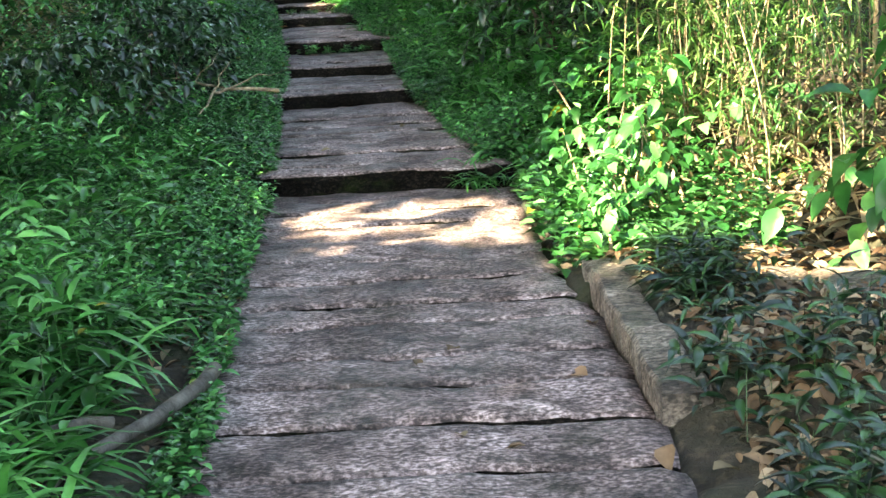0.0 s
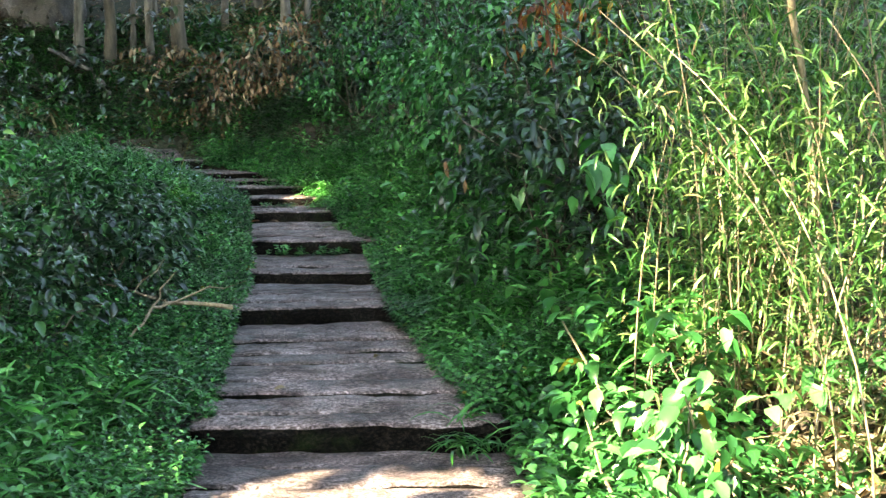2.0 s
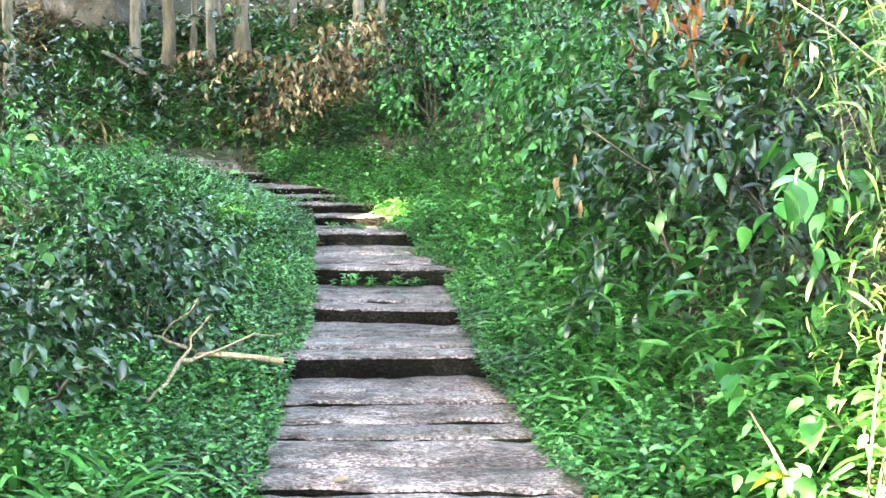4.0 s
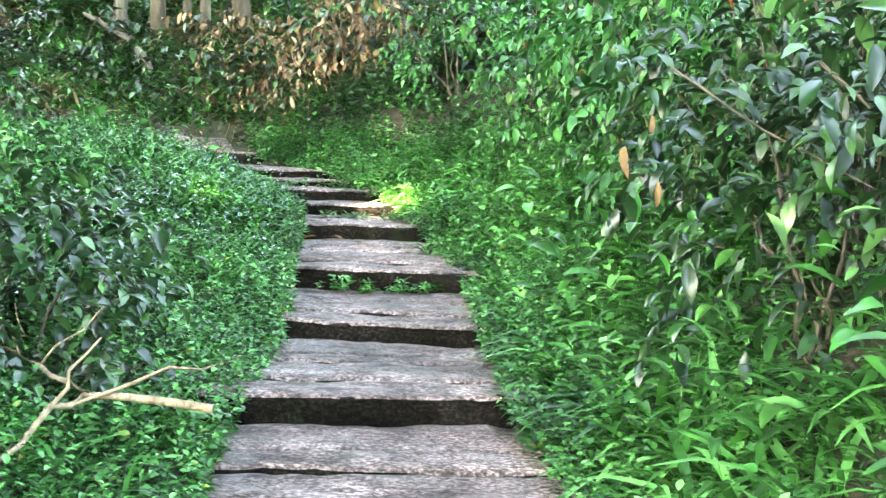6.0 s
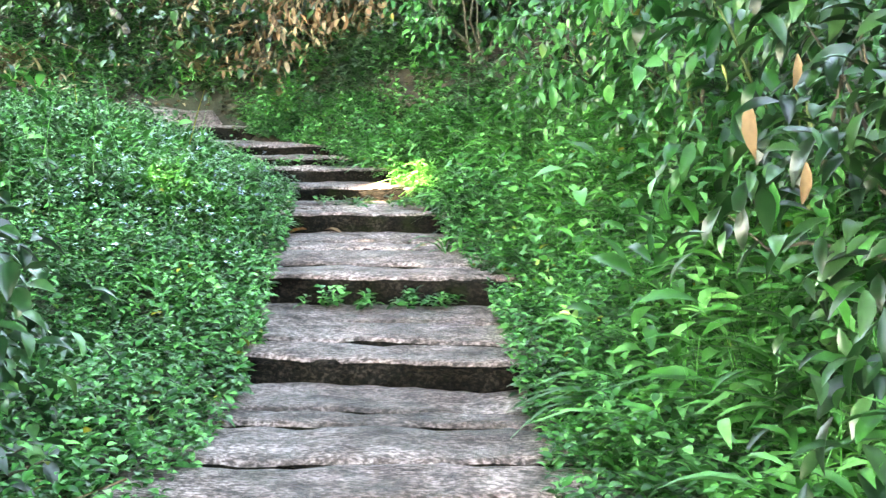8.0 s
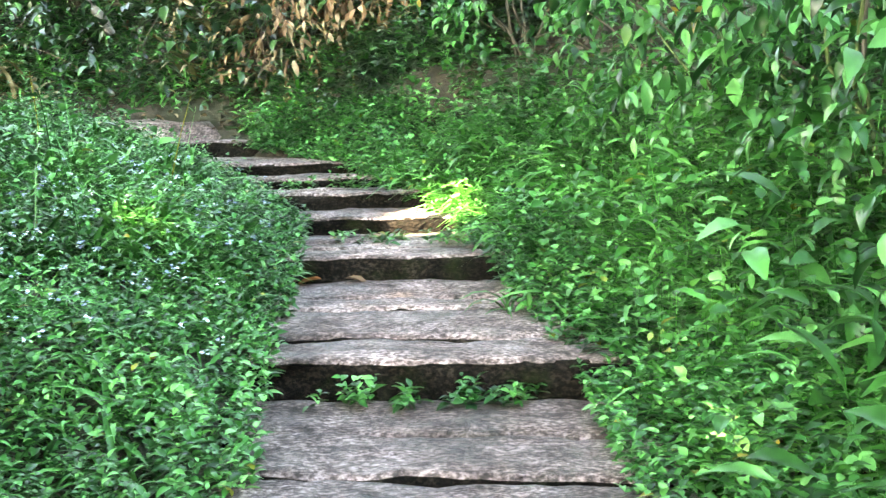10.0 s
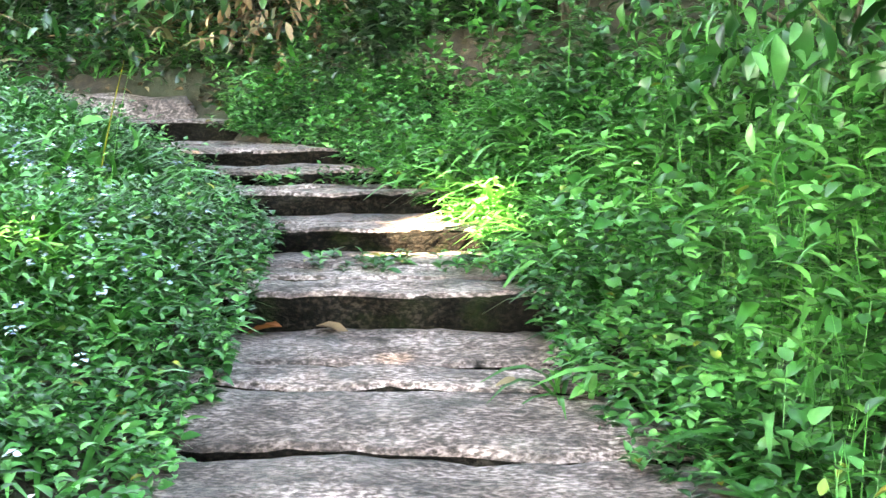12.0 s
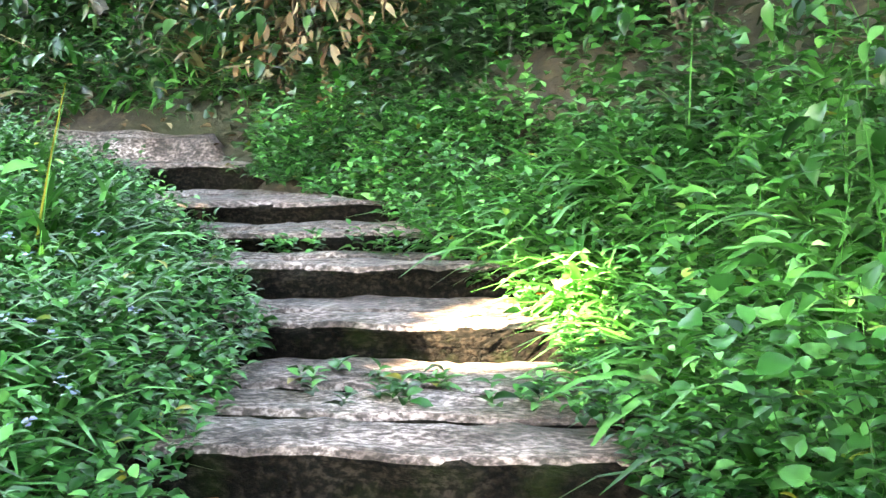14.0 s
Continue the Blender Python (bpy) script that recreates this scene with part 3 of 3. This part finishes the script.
for x, y, h, n in ((1.55, 7.9, 2.6, 13), (1.7, 8.5, 3.0, 13), (1.8, 7.2, 2.6, 13), (2.15, 7.9, 3.1, 13), (1.95, 6.5, 2.5, 12), (2.5, 7.0, 3.0, 12), (2.3, 8.9, 3.2, 12), (2.6, 5.8, 2.5, 11), (2.9, 6.3, 2.8, 10)):
    bamboo(x, y, h, n)
for x, y, r, n, s in ((1.0, 6.55, (0.38, 0.45, 0.4), 300, 0.1), (0.85, 5.75, (0.22, 0.35, 0.22), 150, 0.09), (1.35, 6.9, (0.5, 0.55, 0.5), 260, 0.14), (1.15, 7.9, (0.5, 0.6, 0.45), 280, 0.13), (2.3, 5.1, (0.5, 0.5, 0.45), 200, 0.17), (1.65, 8.9, (0.6, 0.5, 0.7), 260, 0.16), (3.0, 4.4, (0.7, 0.7, 0.9), 260, 0.2)):
    bush("roadside_bush", (x, y), r, n, s, OVATE, HERB, "bright green bush with broad leaves in patchy sun", droop=0.25, stem_mat=TWIG)
for x, y, r, n in ((0.45, 14.5, (0.55, 0.6, 1.15), 300), (0.2, 15.7, (0.5, 0.5, 0.9), 260), (0.85, 13.0, (0.6, 0.6, 1.1), 280)):
    bush("broad_leaved_shrub", (x, y), r, n * 2, 0.135, ELLIPTIC, SHRUB, "tall green shrub with long pointed hanging leaves", "shrub", droop=0.45, stems=9, stem_mat=STEM)
bush("rust_leaved_branch", (1.32, 11.7), (0.42, 0.4, 0.5), 220, 0.17, LANCE, RED, "shrub with hanging rust-red and orange dying leaves", "shrub", droop=1.0, stems=8, lift=1.5)


def leafy_plants(name, p, height, leaf, shape, material, label, category):
    v, f = joined([herbs(p, height, leaf, shape, 7, 0.2), scatter(STALK, p, rng.uniform(0, 6.28, len(p)), rng.normal(1.5, 0.1, len(p)), height * 0.9)])
    return tagged(part(name, array_mesh(name, v, f), material), label, category, kind="stuff")


leafy_plants("broad_weeds", spots(260, 2.6, 8, 0.35, 1.6, -1), 0.4, 0.2, LANCE, GRASS, "tall weeds with long strap-like green leaves", "weeds")
leafy_plants("broad_weeds", spots(330, 8.8, 13.5, 0.35, 1.5, 1), 0.5, 0.24, LANCE, GRASS, "tall weeds with long bright green pointed leaves", "weeds")
leafy_plants("broad_weeds", spots(260, 13.5, 17, 0.25, 1.2, 1), 0.45, 0.15, LANCE, GRASS, "tall weeds with long bright green pointed leaves", "weeds")
leafy_plants("round_leaved_creeper", spots(560, 13.6, 15.8, 0.15, 1.3, 1), 0.36, 0.07, ROUND, HERB, "creeper with soft round green leaves over the bank", "creeper")
leafy_plants("round_leaved_creeper", spots(150, 5.4, 8.3, 0.05, 0.8, 1), 0.22, 0.09, ROUND, HERB, "bright creeper with round leaves beside the path", "creeper")
leafy_plants("strap_leaved_plants", spots(60, 4.3, 5.3, 0.28, 0.6, 1), 0.16, 0.19, NARROW, GLOSSY, "dark green strap-leaved plants behind the kerb", "plants")
leafy_plants("strap_leaved_plants", spots(130, 2.2, 4.0, 0.1, 1.3, 1), 0.26, 0.14, LANCE, GLOSSY, "dark green strap-leaved plants by the path", "plants")
rx, ry = rng.uniform(-7.5, 0.5, 3400), rng.uniform(19.7, 23.5, 3400)
off = ~((rx < -3.5) & (ry < 20.08))
slope = np.stack([rx, ry, ground_z(rx, ry)], -1)[off]
leafy_plants("slope_weeds", slope[:2100], 0.26, 0.1, OVATE, SHRUB, "green weeds and saplings on the shaded slope", "weeds")
bx, by = rng.uniform(-2.6, 1.2, 1100), rng.uniform(18.9, 21.4, 1100)
beside = bx > right_edge(np.minimum(by, 19.6)) + 0.1
leafy_plants("slope_weeds", np.stack([bx, by, ground_z(bx, by)], -1)[beside], 0.34, 0.12, OVATE, GLOSSY, "dark green weeds at the foot of the slope", "weeds")
stuff("slope_grass", [tufts(slope[2100:2700], 0.45, 10, 0.06)], GRASS, "rough green grass on the shaded slope", "grass")
leafy_plants("slope_weeds", np.concatenate([spots(400, 19.4, 22.5, 0.1, 4.5, 1), spots(800, 20.9, 23.5, -2.5, 4.0, -1)]), 0.3, 0.13, OVATE, GLOSSY, "sparse dark weeds on the shaded slope", "weeds")

leafy_plants("tall_weeds", spots(55, 13.2, 17.5, 0.5, 1.4, 1), 0.7, 0.14, LANCE, GRASS, "tall leafy stalks rising from the bank", "weeds")
leafy_plants("tall_weeds", spots(26, 14.0, 17.5, 0.6, 2.2, -1), 0.75, 0.13, OVATE, HERB, "tall leafy stalks above the weeds", "weeds")

# blue flowers among the weeds beside the upper steps
fp = spots(150, 13.4, 16.2, 0.0, 1.3, -1)
fp[:, 2] += rng.uniform(0.26, 0.46, len(fp))
fq = np.repeat(fp, 5, 0)
fq += rng.normal(0, 0.006, fq.shape)
stuff("wild_flowers", [scatter(ROUND, fq, np.tile(np.arange(5) * 1.257, len(fp)), rng.normal(0.3, 0.2, len(fq)), 0.017)], PETAL, "tiny pale blue flowers above the weeds", "flowers")

# small weeds in the joints of the path
jp = np.stack([np.concatenate([rng.uniform(-1.7, -0.8, 26), rng.uniform(-2.1, -1.2, 26), rng.uniform(-2.9, -1.6, 26)]), np.concatenate([rng.normal(13.9, 0.05, 26), rng.normal(16.1, 0.12, 26), rng.normal(17.6, 0.06, 26)]), np.concatenate([np.full(26, 0.47), np.full(26, 0.86), np.full(26, 1.08)])], -1)
stuff("joint_weeds", [herbs(jp, 0.07, 0.06)], HERB, "small green weeds sprouting at the foot of the risers", "weeds")
ep = np.concatenate([spots(300, 3, 8, -0.1, 0.02, -1), spots(700, 8.3, 19, -0.12, 0.03, -1), spots(800, 8.3, 19, -0.16, 0.03, 1)])
ep[:, 2] = np.interp(ep[:, 1], BASE_Y, BASE_Z) + 0.02
stuff("edge_weeds", [herbs(ep, 0.12, 0.055)], HERB, "fine weeds creeping over the slab edges", "weeds")
stuff("edge_grass", [tufts(np.array([(0.15, 8.12, -0.13), (0.28, 8.15, -0.13), (0.22, 8.0, -0.13), (0.38, 8.1, -0.13), (0.2, 8.3, 0.0), (0.42, 8.5, 0.0), (-0.75, 15.5, 0.72), (-0.9, 15.2, 0.7), (-1.0, 14.9, 0.66)]), 0.3, 12)], GRASS, "tuft of arching grass at the step's end", "grass")

fg = spots(2600, 15.0, 18.3, 0.25, 2.6, -1)
stuff("feathery_grass", [scatter(BLADE, np.repeat(fg, 6, 0) + rng.normal(0, 0.03, (len(fg) * 6, 3)) * np.array((1, 1, 0.2)), rng.uniform(0, 6.28, len(fg) * 6), rng.normal(1.2, 0.25, len(fg) * 6), rng.uniform(0.2, 0.42, len(fg) * 6))], GRASS, "soft feathery green grass beside the upper steps", "grass")

# ---- dead leaves, straw and twigs ----
lp = np.concatenate([spots(4800, 3.0, 7.2, 0.2, 2.4, 1), spots(500, -1, 3.4, 0.1, 2.0, 1), spots(3200, 19.7, 25, -2, 6, 1), spots(2600, 19.7, 25, 0, 5, -1), spots(250, 2, 6, 0.0, 0.8, -1)])
lp[:, 2] += 0.022
stuff("leaf_litter", [scatter(OVATE, lp, rng.uniform(0, 6.28, len(lp)), rng.normal(0.1, 0.25, len(lp)), rng.uniform(0.035, 0.10, len(lp)))], DRY, "dry brown fallen leaves over bare soil", "leaf litter")
sp = np.concatenate([spots(110, 11.5, 15, 2.4, 3.6, -1), spots(190, 20, 24, 0.3, 4, -1), spots(190, 20.3, 24, 0, 5, 1)])
stuff("dry_grass", [tufts(sp, 0.6, 9, 0.07)], STRAW, "tufts of dry straw-coloured grass", "grass")
sp = np.concatenate([spots(60, 6.0, 8.6, 0.9, 1.7, 1)])
stuff("dry_grass", [tufts(sp, 0.5, 8, 0.1)], STRAW, "pale dry stalks under the bamboo", "grass")


def fallen_leaf(x, y, z, size, turn, material, label):
    v, f = scatter(OVATE, np.zeros((1, 3)), np.zeros(1), np.array([0.12]), size, np.array([rng.normal(0, 0.2)]))
    ob = part("fallen_leaf", array_mesh("fallen_leaf", v, f), material)
    ob.matrix_world = pose(x, y, z, 0, 0, turn)
    tagged(ob, label, "leaf", "fallen leaves on the path")


for x, y, z, s, t in ((0.49, 4.12, -0.13, 0.13, 40), (0.65, 3.44, -0.13, 0.13, 170), (0.22, 3.5, -0.13, 0.09, 80), (0.6, 4.75, -0.13, 0.1, 10), (-0.02, 4.5, -0.13, 0.1, 330), (-0.15, 4.4, -0.13, 0.08, 200), (-2.02, 15.5, 0.735, 0.16, 80), (-1.9, 15.52, 0.735, 0.15, 260), (-2.12, 15.45, 0.735, 0.14, 130), (-1.52, 17.1, 1.0, 0.16, 60), (-1.62, 17.5, 1.1, 0.17, 200), (-1.75, 17.55, 1.1, 0.15, 300)):
    fallen_leaf(x, y, z, s, t, RED if s == 0.16 else DRY, "curled red-brown dead leaf lying on the slabs")
for x, y, z, s, t in ((0.03, 3.6, -0.13, 0.08, 20), (-0.85, 3.47, -0.13, 0.07, 110), (0.76, 3.25, -0.13, 0.12, 300), (-1.15, 14.9, 0.69, 0.09, 80), (-0.9, 9.0, 0.05, 0.1, 100), (-0.35, 9.9, 0.09, 0.09, 30)):
    fallen_leaf(x, y, z, s, t, STRAW, "pale dry leaf lying on the slabs")


def branch(points, r, material, label, twigs=0):
    ob = tagged(new("fallen_branch"), label, "branch")
    pts = [Vector(p) for p in points]
    fine = []
    for a, b in zip(pts, pts[1:]):
        fine += [a.lerp(b, u) + Vector(rng.normal(0, r * 0.6, 3)) for u in (0, 0.33, 0.66)]
    fine.append(pts[-1])
    v, f = tube(fine, np.linspace(r, r * 0.45, len(fine)), 7)
    part("limb", array_mesh("limb", v, f, True), material, ob)
    for k in range(twigs):
        a = fine[rng.integers(1, len(fine) - 1)]
        b = a + Vector((rng.normal(0, 0.2), rng.normal(0, 0.2), rng.uniform(0.05, 0.3)))
        v, f = tube(*wavy(a, b, 5, 0.02, r * 0.5, r * 0.2), 5)
        part("twig", array_mesh("twig", v, f, True), material, ob)


branch(((-0.9, 4.15, -0.07), (-1.03, 3.65, -0.04), (-1.2, 3.11, -0.05), (-1.35, 2.4, -0.08)), 0.03, BARK, "pale grey rotting branch lying along the path edge")
branch(((-1.08, 3.55, 0.0), (-1.35, 3.35, 0.03), (-1.7, 3.1, 0.02)), 0.02, BARK, "pale grey rotting branch among the weeds")
branch(((-1.42, 10.15, 0.42), (-1.9, 10.1, 0.46), (-1.95, 9.8, 0.4), (-2.0, 9.5, 0.3)), 0.018, TWIG, "bare forked brown branch lying over weeds", 2)
branch(((-1.88, 10.1, 0.46), (-2.2, 10.4, 0.5), (-2.55, 10.75, 0.52)), 0.013, TWIG, "thin bare brown branch sticking out of weeds", 2)
branch(((0.75, 10.2, 1.75), (1.15, 10.1, 1.35), (1.45, 10.0, 0.95), (1.6, 9.95, 0.6)), 0.008, DARKBARK, "bare brown stem leaning out of the bank", 2)
branch(((0.25, 10.5, 1.75), (0.6, 10.4, 1.5), (1.0, 10.3, 1.3), (1.3, 10.4, 0.9)), 0.006, DARKBARK, "thin crooked bare stem hanging from the bank", 2)
branch(((1.6, 7.0, 2.6), (1.75, 7.2, 1.9), (1.9, 7.3, 1.0), (1.95, 7.35, 0.3)), 0.02, TWIG, "pale dead cane leaning among bamboo", 1)
branch(((2.1, 6.0, 2.2), (2.2, 6.2, 1.6), (2.35, 6.4, 0.5)), 0.025, TWIG, "pale dead cane leaning among bamboo", 1)
branch(((-2.9, 20.3, 1.95), (-3.4, 20.5, 2.05), (-4.0, 20.8, 2.25)), 0.025, TWIG, "dead branch lying on the slope", 2)
branch(((-5.2, 21.0, 2.5), (-5.8, 21.6, 2.95), (-6.6, 22.2, 3.35)), 0.06, BARK, "grey fallen log on the wooded slope", 1)
branch(((-1.6, 20.9, 2.9), (-2.1, 21.1, 2.75), (-2.9, 21.5, 2.95)), 0.02, TWIG, "dead branch lying on the slope", 3)

for k in range(26):
    x, y = rng.uniform(-8, 0.5), rng.uniform(20.2, 24)
    a = rng.uniform(0, 3.14)
    l = rng.uniform(0.4, 1.1)
    q = [(x + u * l * math.cos(a), y + u * l * math.sin(a)) for u in (-1, -0.3, 0.4, 1)]
    branch([(i, j, float(ground_z(i, j)) + 0.03 + rng.uniform(0, 0.08)) for i, j in q], rng.uniform(0.008, 0.022), TWIG if k % 3 else BARK, "dead stick lying in leaf litter on the slope", 1)


def boulder(x, y, r):
    bm = bmesh.new()
    bmesh.ops.create_icosphere(bm, subdivisions=4, radius=1)
    for v in bm.verts:
        v.co *= 1 + 0.28 * noise.noise(v.co * 1.4) + 0.1 * noise.noise(v.co * 4)
        v.co = Vector((v.co.x * r[0], v.co.y * r[1], v.co.z * r[2]))
    me = bpy.data.meshes.new("boulder")
    bm.to_mesh(me)
    bm.free()
    ob = part("boulder", me, BOULDER)
    ob.matrix_world = pose(x, y, float(ground_z(x, y)) + 0.3 * r[2])
    tagged(ob, "big weathered grey boulder on the wooded slope", "boulder")


boulder(-7.2, 23.8, (0.9, 0.7, 1.1))

# hanging leaves on the glossy shrub
for x, y, z, s, m in ((0.13, 11.0, 1.46, 0.17, DRY), (0.19, 10.98, 1.25, 0.17, HERB), (0.28, 11.0, 1.3, 0.13, DRY), (0.24, 10.95, 1.58, 0.1, DRY)):
    v, f = scatter(LANCE, np.array([(x, y, z)]), np.array([rng.uniform(2.6, 3.6)]), np.array([-1.35]), s, np.array([0.1]))
    tagged(part("hanging_leaf", array_mesh("hanging_leaf", v, f), m), "large withering leaf hanging from the shrub", "leaf")


# ---- trees ----
def tree(x, y, height, r, lean, material, leaves, spread, label, leaf=0.3):
    z = float(ground_z(x, y)) - 0.15
    ob = tagged(new("tree"), label, "tree")
    top = Vector((x + lean[0], y + lean[1], z + height))
    pts, rad = wavy((x, y, z), top, 9, 0.05, r, r * 0.5)
    rad[0] *= 1.35
    sticks = [tube(pts, rad, 10)]
    for k in range(6):
        a = pts[rng.integers(5, 9)]
        b = top + Vector((rng.normal(0, spread * 0.5), rng.normal(0, spread * 0.5), rng.uniform(0, spread * 0.6)))
        sticks.append(tube(*wavy(a, b, 6, 0.08, r * 0.4, r * 0.1), 6))
    v, f = joined(sticks)
    part("trunk", array_mesh("trunk", v, f, True), material, ob)
    if leaves is None:
        p, d = shell(2200, top + Vector((0, 0, -0.2)), (spread, spread, spread * 0.7), -0.9)
    else:
        p = leaves
    if len(p):
        v, f = scatter(CARD, p, rng.uniform(0, 6.28, len(p)), rng.normal(-0.1, 0.5, len(p)), leaf * rng.uniform(0.7, 1.3, len(p)))
        part("crown", array_mesh("crown", v, f), CANOPY, ob)
    return ob


for x, y, r, h in ((-7.6, 21.0, 0.09, 7.5), (-6.0, 22.0, 0.09, 7.5), (-5.5, 22.0, 0.1, 8), (-5.25, 22.6, 0.05, 8), (-4.8, 22.0, 0.07, 7.5), (-4.3, 22.1, 0.12, 8), (-5.0, 23.4, 0.06, 8), (-3.7, 23.0, 0.06, 8), (-2.55, 21.7, 0.09, 8), (-3.2, 23.6, 0.09, 8), (-2.2, 22.6, 0.06, 8), (-1.3, 23.4, 0.1, 8), (-8.8, 22.8, 0.12, 8), (-7.0, 24.5, 0.1, 8), (-9.8, 20.6, 0.1, 8), (0.2, 24.4, 0.12, 8), (-5.6, 25.2, 0.12, 8), (-4.2, 25.8, 0.1, 8), (-2.4, 26.0, 0.12, 8), (-10.6, 24.4, 0.14, 9)):
    tree(x, y, h, r, (rng.normal(0, 0.15), rng.normal(0, 0.15)), BARK if r < 0.1 else DARKBARK, None, 2.6, "slim tree with bare grey trunk on the wooded slope")

# low crowns out of view, added to block sky light from the left bank
for x, y in ((-8.4, 15.6), (-8.6, 18.9), (-6.9, 9.0), (-7.2, 18.4)):
    tree(x, y, 5.4, 0.13, (0.9, 0.0), DARKBARK, None, 2.7, "unseen leafy tree with a dark trunk, added to shade the left bank")

# unseen tall shade trees added on the sunward side, crown gaps placed where sun should fall
GAPS = ((-0.25, 7.1, 1.1, 0.85, 0.95), (1.0, 6.7, 0.8, 0.8, 0.98), (1.5, 5.9, 1.0, 1.0, 0.96), (2.2, 7.5, 1.5, 1.6, 0.97), (3.2, 9.0, 1.3, 1.2, 0.5), (2.9, 10.95, 0.55, 0.5, 0.9), (-1.4, 16.85, 0.6, 0.55, 0.97), (-0.6, 12.05, 0.55, 0.32, 0.4), (-1.25, 14.6, 0.35, 0.25, 0.35), (0.35, 4.3, 0.35, 0.22, 0.6), (-0.55, 4.75, 0.35, 0.18, 0.5), (0.7, 3.4, 0.3, 0.2, 0.5), (1.9, 3.9, 0.35, 0.3, 0.8), (-1.75, 7.9, 0.3, 0.25, 0.9))


def shade_leaves():
    n = 96000
    y = rng.uniform(-4, 27, n)
    x = np.where(y < 12.5, rng.uniform(-6.5, 7.5, n), rng.uniform(-13, 6.5, n))
    z = np.interp(y, BASE_Y, BASE_Z) + 0.45 * np.clip(y - 20, 0, 8)
    open_sky = np.zeros(n, bool)
    for gx, gy, rx, ry, p in GAPS:
        q = ((x - gx) / rx) ** 2 + ((y - gy) / ry) ** 2 + 0.35 * np.sin(9 * x + 4 * y) * np.cos(7 * y - 5 * x)
        open_sky |= (q < 1) & (rng.uniform(0, 1, n) < p)
    d = rng.uniform(11, 16, n)
    pts = np.stack([x, y, z], -1) + d[:, None] * np.array(SUN)
    return pts[~open_sky]


crown = shade_leaves()
feet = np.array([(-13.5, -6), (-9.5, -7), (-5, -8.5), (-12.5, 0), (-15, 4.5), (-12, 7.5), (-14.5, 12), (-12.2, 16), (-15.5, 19.5), (-1.0, -9.5)], float)
near = np.argmin(((crown[:, None, :2] - feet[None]) ** 2).sum(-1), 1)
for i, (x, y) in enumerate(feet):
    mine = crown[near == i]
    mid = mine.mean(0) if len(mine) else np.array((x, y, 10))
    tree(x, y, float(mid[2]) - 1.5 - float(ground_z(x, y)), 0.22, ((mid[0] - x) * 0.6, (mid[1] - y) * 0.6), DARKBARK, mine, 3.0, "unseen tall tree with a wide leafy crown, added for shade", 0.42)
